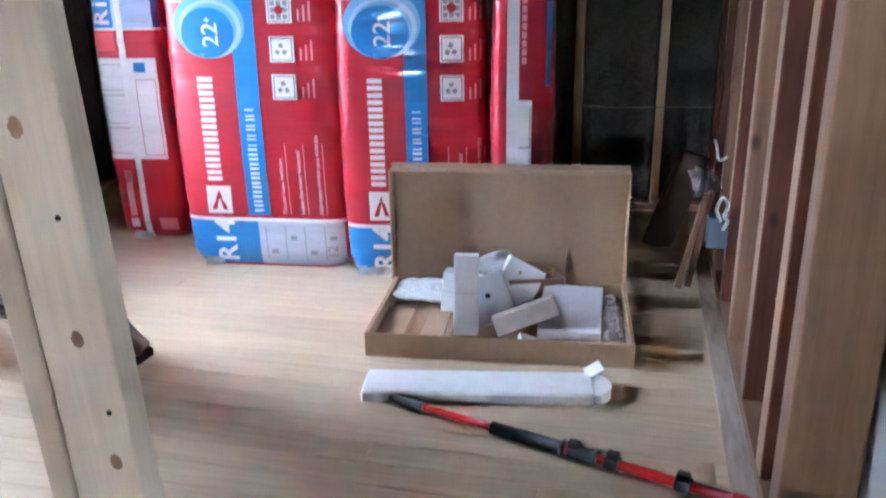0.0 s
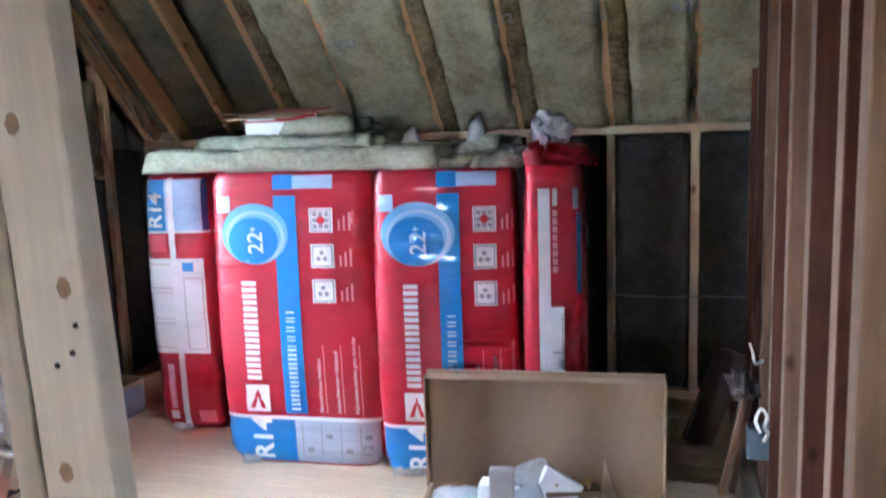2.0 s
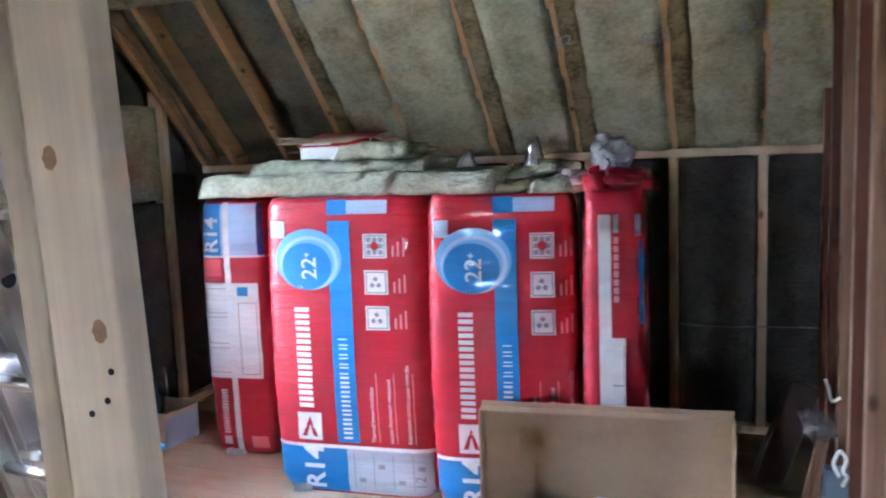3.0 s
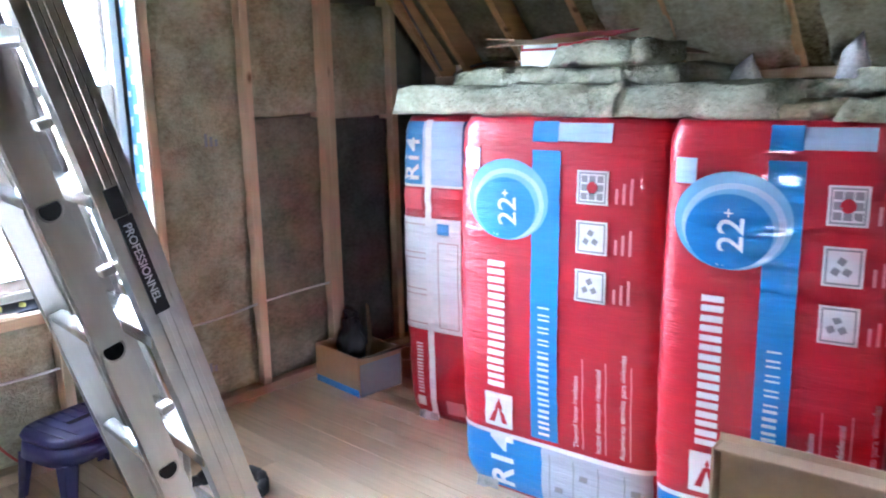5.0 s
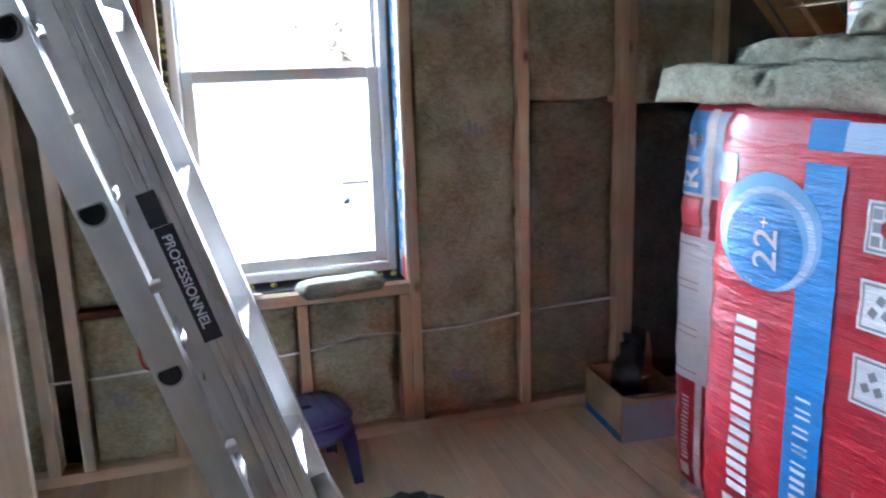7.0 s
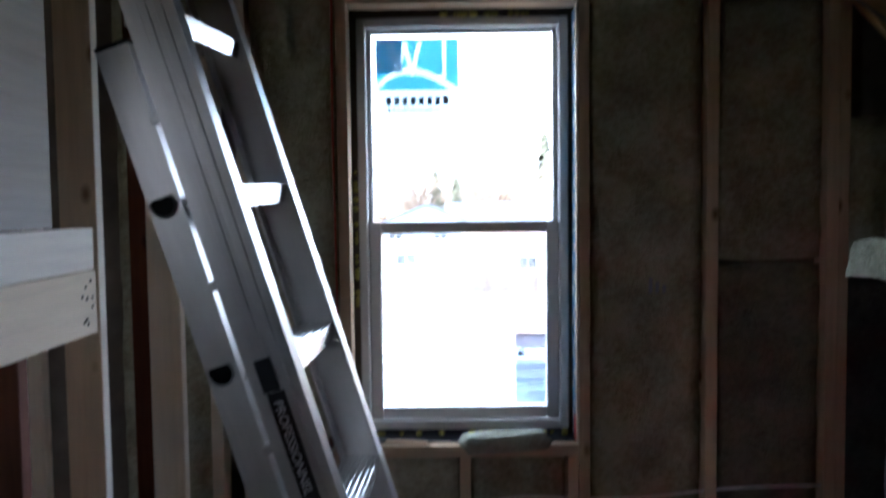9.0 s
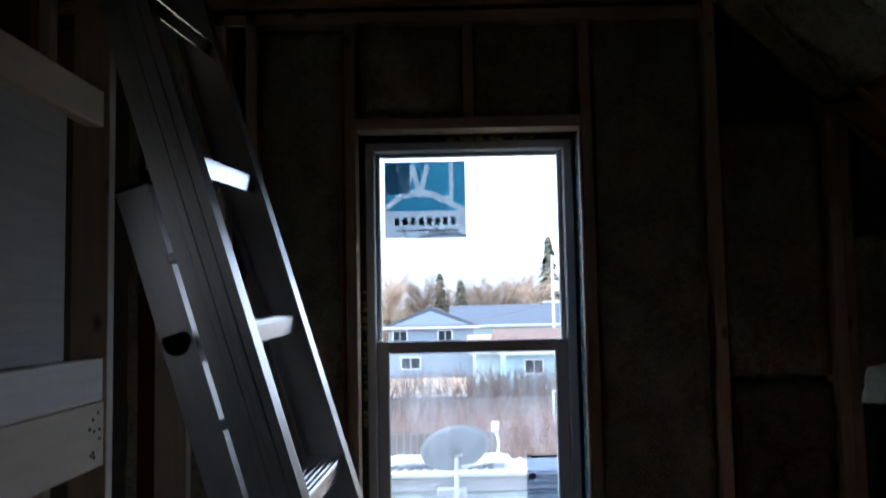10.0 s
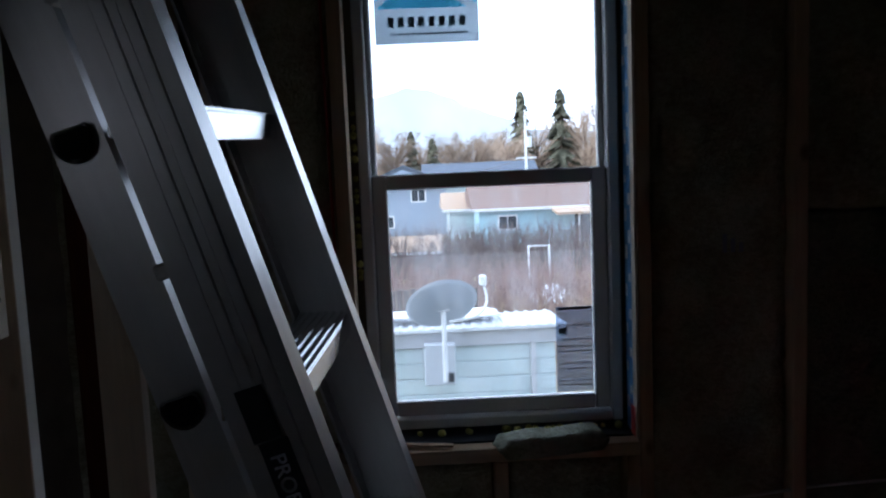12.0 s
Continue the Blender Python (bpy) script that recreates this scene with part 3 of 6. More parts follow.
KNOT = surface("knot", (0.3, 0.18, 0.095, 1), 0.8, grain=90, vary=0.5)
for x, z, r in ((-0.442, 0.955, 0.009), (-0.425, 0.72, 0.008), (-0.41, 0.565, 0.008), (-0.41, 1.16, 0.009), (-0.445, 1.33, 0.009)):
    bm = bmesh.new()
    bm.faces.new([bm.verts.new((r * math.cos(6.2832 * i / 14) * (1 + 0.15 * math.sin(3 * i)), 0, 1.35 * r * math.sin(6.2832 * i / 14))) for i in range(14)])
    part("knot", bm, KNOT, wall_partition, at=pose(x - 0.012 - 0.0454 * (z - 1.2), 1.0192, z))
for x, z in ((-0.402, 1.12), (-0.411, 1.09), (-0.433, 1.075), (-0.405, 0.63), (-0.415, 0.86)):
    bm = bmesh.new()
    bmesh.ops.create_cone(bm, cap_ends=True, segments=10, radius1=0.0035, radius2=0.0035, depth=0.0012, matrix=pose(0, 0, 0, 90))
    part("nail_head", bm, HOLE, wall_partition, at=pose(x - 0.012 - 0.0454 * (z - 1.2), 1.0194, z))
PALE_PLY = lumber("pale_plywood", (0.38, 0.355, 0.325, 1), "x", vary=0.2, knots=False)
wall_inner = solid("wall_inner", block((-2.65, 1.30, 0.0), (-1.2, 1.389, 0.038)), PINE["x"], "short inner stud wall with ledger boards", "wall", "structure")
# window light on the stud's narrow side, put into a near white wood
LIT_EDGE = lumber("lit_stud_edge", (0.82, 0.77, 0.68, 1), "z", vary=0.14, knots=False)
for x, mt in ((-2.40, OLD), (-1.99, PINE), (-1.62, OLD)):
    st = stud(wall_inner, (x - 0.038, 1.30, 0.039), (x, 1.389, 2.38), mt, "z")
    if mt is PINE:
        st.data.materials.append(LIT_EDGE)
        for f in st.data.polygons:
            if f.normal.y > 0.9:
                f.material_index = 1
stud(wall_inner, (-2.328, 1.391, 0.0), (-2.29, 1.48, 2.38), PINE_PALE, "z")
stud(wall_inner, (-1.88, 1.391, 1.213), (-1.1, 1.429, 1.306), {"x": PINE_LIT}, "x", "ledger_board")
stud(wall_inner, (-1.88, 1.391, 1.07), (-1.1, 1.432, 1.211), PINE_PALE, "x", "ledger_board")
stud(wall_inner, (-1.87, 1.391, 1.828), (-1.1, 1.429, 1.91), PINE_PALE, "x", "ledger_board")
part("plywood_sheet", block((-1.75, 1.391, 1.309), (-1.1, 1.403, 1.826)), PALE_PLY, wall_inner, "pale grey sheet between the ledger boards")

# ---- setting: the room behind the start ----
bm = bmesh.new()
W = BACK_WINDOW
for lo, hi in (((-2.9, -3.3, -0.09), (W["x"] - W["w"] / 2, -3.2, 2.6)), ((W["x"] + W["w"] / 2, -3.3, -0.09), (4.6, -3.2, 2.6)), ((W["x"] - W["w"] / 2, -3.3, -0.09), (W["x"] + W["w"] / 2, -3.2, W["z"] - W["h"] / 2)), ((W["x"] - W["w"] / 2, -3.3, W["z"] + W["h"] / 2), (W["x"] + W["w"] / 2, -3.2, 2.6))):
    block(lo, hi, bm=bm)
wall_back = solid("wall_back", bm, DRYWALL, "plain wall behind the start of the walk", "wall", "structure")


# ---- insulation bags ----
def bag_shape(w, d, h, seed, puff=0.012):
    """Half sizes at a height, and the front face's place for a point of it."""
    def half(z):
        v = z / h
        e = 1 - 0.10 * max(0, (0.06 - v) / 0.06) ** 2 - 0.06 * max(0, (v - 0.95) / 0.05) ** 2
        b = puff * math.sin(math.pi * min(1, max(0, v)))
        return (w / 2 + b) * e, (d / 2 + b * 1.2) * e
    def crease(x, z):
        return (noise.noise(Vector((x * 3 + seed, z * 26, seed))) * 0.005 + noise.noise(Vector((x * 14, z * 60, seed + 4))) * 0.0012
                + noise.noise(Vector((x * 2.5, z * 3, seed + 9))) * 0.006)
    def front(x, z, lift=0.0):
        a, b = half(z)
        q = min(0.995, abs(x / a))
        return Vector((x, -b * (1 - q ** 6) ** (1 / 6) + crease(x, z) - lift, z))
    return half, crease, front


def bag_body(w, d, h, seed):
    half, crease, front = bag_shape(w, d, h, seed)
    bm, rings, n, rows = bmesh.new(), [], 88, 72
    for j in range(rows + 1):
        z = h * j / rows
        a, b = half(z)
        ring = []
        for i in range(n):
            t = 2 * math.pi * i / n
            c, s = math.cos(t), math.sin(t)
            x, y = a * math.copysign(abs(c) ** (1 / 3), c), b * math.copysign(abs(s) ** (1 / 3), s)
            k = crease(x, z)
            if s < 0:
                p = Vector((x, y + k * min(1, -s * 3), z))
            else:
                p = Vector((x, y, z))
            p.x += math.copysign(1, c) * abs(c) ** 3 * noise.noise(Vector((y * 12, z * 24, seed + 2))) * 0.004
            ring.append(bm.verts.new(p))
        rings.append(ring)
    for r0, r1 in zip(rings, rings[1:]):
        for i in range(n):
            bm.faces.new((r0[i], r0[(i + 1) % n], r1[(i + 1) % n], r1[i]))
    bm.faces.new(rings[0][::-1])
    bm.faces.new(rings[-1])
    return bm


def printed(front, shapes, lift=0.003, step=0.02):
    """Rectangles of print (x0, x1, z0, z1), laid on a curved face."""
    bm = bmesh.new()
    for x0, x1, z0, z1 in shapes:
        nx, nz = max(1, math.ceil((x1 - x0) / step)), max(1, math.ceil((z1 - z0) / step))
        g = [[bm.verts.new(front(x0 + (x1 - x0) * i / nx, z0 + (z1 - z0) * j / nz, lift)) for j in range(nz + 1)] for i in range(nx + 1)]
        for i in range(nx):
            for j in range(nz):
                bm.faces.new((g[i][j], g[i + 1][j], g[i + 1][j + 1], g[i][j + 1]))
    return bm


def printed_oval(front, cx, cz, rx, rz, lift, hole=0.0):
    bm, rings = bmesh.new(), []
    for k in range(7):
        f = hole + (1 - hole) * k / 6
        rings.append([bm.verts.new(front(cx + rx * f * math.cos(2 * math.pi * i / 40), cz + rz * f * math.sin(2 * math.pi * i / 40), lift)) for i in range(40)] if f > 0 else None)
    if not rings[0]:
        c = bm.verts.new(front(cx, cz, lift))
        for i in range(40):
            bm.faces.new((c, rings[1][i], rings[1][(i + 1) % 40]))
        rings = rings[1:]
    for r0, r1 in zip(rings, rings[1:]):
        for i in range(40):
            bm.faces.new((r0[i], r1[i], r1[(i + 1) % 40], r0[(i + 1) % 40]))
    return bm


def lettered(front, text, x, z, height, lift=0.0045, turned=True, bold=0.012):
    """A word on a curved face; turned: it reads upwards, its first letter's foot at (x, z)."""
    me = text_mesh(text, height, bold)
    bm = bmesh.new()
    bm.from_mesh(me)
    bpy.data.meshes.remove(me)
    bmesh.ops.subdivide_edges(bm, edges=[e for e in bm.edges if e.calc_length() > 0.03], cuts=1)
    for v in bm.verts:
        p = front(x - v.co.y, z + v.co.x, lift) if turned else front(x + v.co.x, z + v.co.y, lift)
        v.co = p
    return bm


def bars(x0, x1, z0, z1, count, gap):
    step = (z1 - z0) / count
    return [(x0, x1, z0 + step * i + gap / 2, z0 + step * (i + 1) - gap / 2) for i in range(count)]


def strokes(r, w):
    """A pair of bars: one plain shape of a painted name."""
    x0, x1, z0, z1 = r
    return [(x0, x1, z0, z0 + w), (x0, x1, z1 - w, z1)]


FADED = flat("faded_print", (0.7, 0.25, 0.28, 1), 0.4)


def wide_face(bag, front, w, h):
    X = lambda u: (u - 0.5) * w
    Z = lambda v: v * h
    R = lambda u0, u1, v0, v1: (X(u0), X(u1), Z(v0), Z(v1))
    for r in (R(0.41, 0.545, 0.185, 0.925), R(0.41, 0.53, 0.945, 0.993), R(0.015, 0.46, 0.008, 0.162)):
        part("blue_band", printed(front, [r]), BLUE, bag, "blue printed band", True)
    part("pale_panel", printed(front, [R(0.53, 0.77, 0.947, 0.99)]), PALE_BLUE, bag, "pale blue printed panel", True)
    part("corner_seal", printed(front, [R(0.05, 0.14, 0.872, 0.925)]), PALE_BLUE, bag, "pale blue square seal", True)
    part("clear_panel", printed(front, [R(0.46, 0.975, 0.008, 0.165)]), LAVENDER, bag, "clear film over pale wool", True)
    part("white_line", printed(front, [R(0.01, 0.985, 0.163, 0.175)], 0.0035), WHITE, bag, "", True)
    part("oval_ring", printed_oval(front, X(0.285), Z(0.800), 0.138, 0.118, 0.0038), RING_BLUE, bag, "pale blue oval print", True)
    part("oval_rim", printed_oval(front, X(0.29), Z(0.790), 0.122, 0.103, 0.0046, 0.86), PALE_BLUE, bag, "", True)
    part("oval", printed_oval(front, X(0.275), Z(0.778), 0.103, 0.090, 0.0052), BLUE, bag, "blue oval print", True)
    part("number", lettered(front, "22", X(0.335), Z(0.735), 0.062, 0.0085), WHITE, bag, "white number 22")
    part("plus_sign", lettered(front, "+", X(0.335) - 0.022, Z(0.735) + 0.083, 0.03, 0.0085), WHITE, bag)
    part("grade", lettered(front, "R14", X(0.31), Z(0.015), 0.082, 0.0055, True, 0.035), WHITE, bag, "white R14")
    for r in bars(X(0.185), X(0.275), Z(0.30), Z(0.645), 8, 0.009):
        part("name_shape", printed(front, strokes(r, 0.0165), 0.0038), WHITE, bag, "", True)
    for k, r in enumerate(bars(X(0.45), X(0.505), Z(0.195), Z(0.545), 11, 0.009)):
        part("product_shape", printed(front, strokes(r, 0.0085 if k < 7 else 0.005), 0.005), WHITE, bag, "", True)
    part("mark", printed(front, [R(0.165, 0.315, 0.19, 0.285)], 0.0038), WHITE, bag, "white square mark", True)
    for pts in (((0.19, 0.203), (0.222, 0.203), (0.242, 0.245), (0.242, 0.272)), ((0.29, 0.203), (0.242, 0.272), (0.242, 0.245), (0.262, 0.203))):
        bm = bmesh.new()
        bm.faces.new([bm.verts.new(front(X(u), Z(v), 0.0056)) for u, v in pts])
        part("mark_sign", bm, RED, bag)
    for i, v in enumerate((0.805, 0.688, 0.572)):
        ic = part("icon", printed(front, [R(0.625, 0.765, v, v + 0.078)], 0.0038), WHITE, bag, "white picture square", True)
        bm = printed(front, [R(0.634, 0.756, v + 0.004, v + 0.008), R(0.634, 0.756, v + 0.07, v + 0.074), R(0.634, 0.641, v + 0.008, v + 0.07), R(0.749, 0.756, v + 0.008, v + 0.07)], 0.0048)
        if i == 0:
            for a in range(3):
                for b in range(3):
                    if (a, b) != (1, 1):
                        bmesh.ops.create_grid(bm, x_segments=1, y_segments=1, size=0.009, matrix=Matrix.Translation(front(X(0.66 + a * 0.035), Z(v + 0.019 + b * 0.02), 0.005)) @ pose(0, 0, 0, 90))
        else:
            for a, b in ((0.67, 0.03), (0.71, 0.03), (0.69, 0.05)):
                bmesh.ops.create_grid(bm, x_segments=1, y_segments=1, size=0.008, matrix=Matrix.Translation(front(X(a), Z(v + b), 0.005)) @ pose(0, 0, 0, 90, 30 * i))
        part("icon_print", bm, PRINT_GREY, ic)
        if i == 0:
            part("icon_star", printed_oval(front, X(0.695), Z(v + 0.039), 0.016, 0.016, 0.0056), RED, ic)
        for q in range(3):
            part("caption_bar", printed(front, [R(0.795 + 0.03 * q, 0.807 + 0.03 * q, v + 0.005, v + 0.04 + 0.012 * q)], 0.0038), FADED, bag)
    for text, u, hh in (("Thermal home insulation", 0.645, 0.016), ("Isolant thermique r\u00e9sidentiel", 0.752, 0.016), ("Aislamiento t\u00e9rmico para viviendas", 0.862, 0.016)):
        part("slogan", lettered(front, text, X(u), Z(0.19), hh), WHITE, bag, "white words")
        part("slogan_line", printed(front, [(X(u + 0.02), X(u + 0.026), Z(0.19), Z(0.43))], 0.004), FADED, bag)
    part("data_bars", printed(front, [R(0.5 + 0.12 * i, 0.505 + 0.12 * i, 0.03, 0.15) for i in range(4)] + [R(0.53 + 0.12 * i, 0.57 + 0.12 * i, 0.05 + 0.05 * (i % 2), 0.065 + 0.05 * (i % 2)) for i in range(4)], 0.0042), PRINT_GREY, bag)
    part("data_number", lettered(front, "12", X(0.93), Z(0.035), 0.04, 0.0045), PRINT_GREY, bag)


def narrow_face(bag, front, w, h):
    X = lambda u: (u - 0.5) * w
    Z = lambda v: v * h
    R = lambda u0, u1, v0, v1: (X(u0), X(u1), Z(v0), Z(v1))
    part("blue_panel", printed(front, [R(0.01, 0.36, 0.79, 0.985)]), BLUE, bag, "blue printed panel", True)
    part("clear_panel", printed(front, [R(0.36, 0.87, 0.79, 0.985)]), PALE_BLUE, bag, "pale blue panel", True)
    part("navy_edge", printed(front, [R(0.87, 0.985, 0.79, 0.985)]), NAVY, bag, "", True)
    part("white_line", printed(front, [R(0.01, 0.985, 0.782, 0.79)], 0.0035), WHITE, bag, "", True)
    part("grade", lettered(front, "R14", X(0.31), Z(0.80), 0.07, 0.0045, True, 0.03), WHITE, bag, "white R14")
    part("faded_patch", printed(front, [R(0.07, 0.35, 0.71, 0.775)], 0.0035), flat("pale_red_print", (0.7, 0.07, 0.09, 1), 0.3), bag, "", True)
    part("label_sheet", printed(front, [R(0.05, 0.86, 0.315, 0.685)], 0.004), WHITE, bag, "white data label", True)
    lines = []
    for u0, u1, v0, v1 in ((0.08, 0.42, 0.57, 0.665), (0.08, 0.42, 0.45, 0.555), (0.08, 0.42, 0.335, 0.435), (0.56, 0.83, 0.33, 0.61)):
        lines += [R(u0, u1, v0, v0 + 0.003), R(u0, u1, v1 - 0.003, v1), R(u0, u0 + 0.012, v0, v1), R(u1 - 0.012, u1, v0, v1)]
    part("label_lines", printed(front, lines, 0.005), flat("brown_line", (0.4, 0.25, 0.25, 1), 0.5), bag)
    part("label_stamp", printed(front, [R(0.56, 0.72, 0.635, 0.67)], 0.005), BLUE, bag)
    part("seam_tape", printed(front, [R(0.40, 0.485, 0.0, 0.99)], 0.0058), WHITE, bag, "white seam tape", True)
    for r in bars(X(0.22), X(0.31), Z(0.09), Z(0.27), 8, 0.006):
        part("name_shape", printed(front, strokes(r, 0.007), 0.0038), WHITE, bag, "", True)
    part("mark", printed(front, [R(0.2, 0.32, 0.045, 0.08)], 0.0038), WHITE, bag)
    part("faded_icon", printed(front, [R(0.62, 0.86, 0.035, 0.085)], 0.0035), flat("faded_icon_print", (0.7, 0.2, 0.22, 1), 0.4), bag, "", True)


def taped_face(bag, front, w, h):
    R = lambda u0, u1, v0, v1: ((u0 - 0.5) * w, (u1 - 0.5) * w, v0 * h, v1 * h)
    part("seam_tape", printed(front, [R(0.26, 0.46, 0.0, 0.93)], 0.005), WHITE, bag, "wide white seam tape", True)
    part("label_sheet", printed(front, [R(0.46, 0.68, 0.12, 0.58)], 0.004), WHITE, bag, "white data label", True)
    for v in (0.14, 0.29, 0.44):
        part("label_line", printed(front, [R(0.48, 0.66, v, v + 0.004)], 0.005), PRINT_GREY, bag)
        part("label_line", printed(front, [R(0.645, 0.66, v + 0.004, v + 0.12)], 0.005), PRINT_GREY, bag)
    part("name_patch", printed(front, [R(0.50, 0.58, 0.88, 0.93)], 0.004), WHITE, bag)
    for r in bars(R(0.50, 0.58, 0, 1)[0], R(0.50, 0.58, 0, 1)[1], 0.68 * h, 0.87 * h, 8, 0.006):
        part("name_bar", printed(front, [r], 0.004), FADED, bag)
    part("blue_edge", printed(front, [R(0.90, 0.975, 0.62, 0.86)], 0.004), BLUE, bag, "blue printed edge", True)
    part("corner_seal", printed(front, [R(0.84, 0.93, 0.87, 0.93)], 0.005), PALE_BLUE, bag)


def insulation_bag(x, y, turn, w, d, h, seed, face, label):
    bag = thing("insulation_bag", label, "insulation bag", pose(x, y, 0, 0, 0, turn), "bags of mineral wool")
    half, crease, front = bag_shape(w, d, h, seed)
    part("wrapping", bag_body(w, d, h, seed), RED, bag, "red plastic wrapping", True)
    face(bag, front, w, h)
    bm = bmesh.new()
    for i in range(5):
        px = -w / 2 + 0.06 + random.random() * 0.05
        bmesh.ops.create_grid(bm, x_segments=3, y_segments=3, size=0.02, matrix=pose(px + i * 0.012, -d / 2 - 0.004, 0.012, 70 + 20 * random.random(), 0, 40 * random.random()))
    for v in bm.verts:
        v.co += noise.noise_vector(v.co * 40) * 0.006
        v.co.z = max(0.001, v.co.z)
    part("film_tail", bm, TORN_FILM, bag, "loose wisp of clear film")
    return bag


insulation_bag(-1.945, 3.625, 6, 0.33, 0.60, 1.155, 1.0, narrow_face, "red wrapped mineral wool bag showing its narrow labelled side")
insulation_bag(-1.25, 3.235, 5, 0.67, 0.31, 1.17, 2.0, wide_face, "red and blue wrapped bag of mineral wool batts")
insulation_bag(-0.655, 3.255, 9, 0.53, 0.31, 1.17, 3.0, lambda b, f, w, h: wide_face(b, lambda x, z, l=0.0: f(x + 0.035, z, l), 0.60, h), "red and blue wrapped bag of mineral wool behind a carton")
open_bag = insulation_bag(-0.255, 3.35, 6, 0.205, 0.56, 1.18, 4.0, taped_face, "opened red bag of mineral wool with torn film at its top")
bm = slab((0.19, 0.5, 0.09), 0.03, 0.03, 0.03, 5.0, 25)
part("torn_collar", bm, RED, open_bag, "crumpled red film round the opening", True, pose(0.03, 0.0, 1.15, 0, 8, 0))
part("torn_collar", slab((0.07, 0.09, 0.12), 0.02, 0.02, 0.02, 7.0, 30), RED, open_bag, "crumpled red film", True, pose(-0.05, -0.23, 1.14, 0, -6, 10))
part("film_tuft", slab((0.12, 0.15, 0.12), 0.03, 0.055, 0.02, 9.0, 30), TORN_FILM, open_bag, "crumpled clear film", True, pose(-0.02, -0.02, 1.22, 0, 10, 20))
part("film_tuft", slab((0.12, 0.12, 0.06), 0.02, 0.035, 0.02, 12.0, 30), TORN_FILM, open_bag, "crumpled clear film", True, pose(-0.13, -0.12, 1.18, 10, 0, 20))

# ---- loose batts on the bags ----
def loose_batt(x, y, z, turn, size, seed, material, label, tilt=(0, 0), rough=0.015):
    bm = slab(size, 0.004, rough, 0.02, seed, 48)
    for v in bm.verts:
        k = max(0.0, -v.co.x - size[0] / 2 + 0.12) / 0.12
        v.co.x += k * v.co.z * 0.45
        v.co.z -= 0.006 * k * k
        v.co.z = max(v.co.z, -0.002)
        p = noise.noise(v.co * 26 + Vector((seed, 0, 0)))
        if p > 0.32 and v.co.z > 0.012:
            v.co.y += 0.012 * (1 if v.co.y < 0 else -1)
            v.co.z -= 0.006
    return solid("loose_insulation_batt", bm, material, label, "insulation batt", m=pose(x, y, z, tilt[0], tilt[1], turn), smooth=True, group="batts on the bags")


loose_batt(-1.29, 3.41, 1.172, -1, (1.28, 0.56, 0.085), 1.3, WOOL_PALE, "pale grey loose mineral wool batt lying across the bags")
loose_batt(-1.34, 3.43, 1.255, 0, (0.80, 0.42, 0.055), 2.7, WOOL_PALE, "ragged pale grey batt offcut on another batt")
loose_batt(-1.13, 3.23, 1.308, 0, (0.33, 0.2, 0.06), 4.1, WOOL_PALE, "small ragged batt offcut on top of the pile")
loose_batt(-0.53, 3.28, 1.171, 10, (0.34, 0.22, 0.045), 5.5, WOOL_GREY, "grey torn mineral wool scrap on a bag", rough=0.02)
loose_batt(-0.53, 3.36, 1.213, -20, (0.24, 0.14, 0.055), 6.2, WOOL_PALE, "pale torn mineral wool scrap on a bag", (0, -8), 0.02)
loose_batt(-0.43, 3.18, 1.171, 15, (0.2, 0.12, 0.055), 7.2, WOOL_PALE, "pale mineral wool offcut at a bag's edge", rough=0.02)
for cx, cy, z0, hh, rr in ((-0.55, 3.33, 1.262, 0.11, 0.04), (-0.86, 3.46, 1.252, 0.08, 0.045)):
    bm, n = bmesh.new(), 10
    base = [bm.verts.new((cx + rr * math.cos(6.283 * i / n) * (1 + 0.3 * random.random()), cy + rr * math.sin(6.283 * i / n), z0)) for i in range(n)]
    mid = [bm.verts.new((cx + rr * 0.6 * math.cos(6.283 * i / n + 0.3) + random.uniform(-0.01, 0.01), cy + rr * 0.6 * math.sin(6.283 * i / n + 0.3), z0 + hh * 0.55 + random.uniform(-0.01, 0.01))) for i in range(n)]
    tip = bm.verts.new((cx + 0.015, cy, z0 + hh))
    for i in range(n):
        bm.faces.new((base[i], base[(i + 1) % n], mid[(i + 1) % n], mid[i]))
        bm.faces.new((mid[i], mid[(i + 1) % n], tip))
    solid("plastic_wrap", bm, TORN_FILM, "crumpled tuft of clear torn plastic wrap", "plastic wrap", smooth=True)

carton_top = thing("open_carton", "small red and white carton with its flaps open", "carton", pose(-1.42, 3.54, 1.311, 0, 0, -2))
part("side_panel", block((-0.17, -0.13, 0), (0.17, -0.127, 0.085), 0.001), WHITE_CARD, carton_top, "white printed side")
part("side_panel", block((-0.17, 0.127, 0), (0.17, 0.13, 0.085), 0.001), WHITE_CARD, carton_top)
part("end_panel", block((-0.17, -0.127, 0), (-0.167, 0.127, 0.085), 0.001), CARD, carton_top)
part("end_panel", block((0.167, -0.127, 0), (0.17, 0.127, 0.085), 0.001), CARD, carton_top)
part("print_strip", block((-0.168, -0.1325, 0.055), (0.168, -0.1305, 0.084)), RED, carton_top, "red printed strip")
part("name_bars", block((-0.155, -0.135, 0.063), (-0.02, -0.133, 0.077)), WHITE, carton_top)
part("flap", block((-0.17, -0.17, 0), (0.16, 0, 0.003), 0.001), CARD, carton_top, "brown open flap", at=pose(0, -0.13, 0.087, 8, 0, 0) @ pose(-0.02, 0.02, 0))
part("flap", block((-0.16, 0, 0), (0, 0.25, 0.003), 0.001), CARD, carton_top, "brown open flap", at=pose(-0.17, -0.12, 0.086, 0, 6, 0))
part("flap", block((0, 0, 0), (0.2, 0.25, 0.003), 0.001), CARD, carton_top, "brown open flap", at=pose(0.17, -0.12, 0.086, 0, 16, 0))
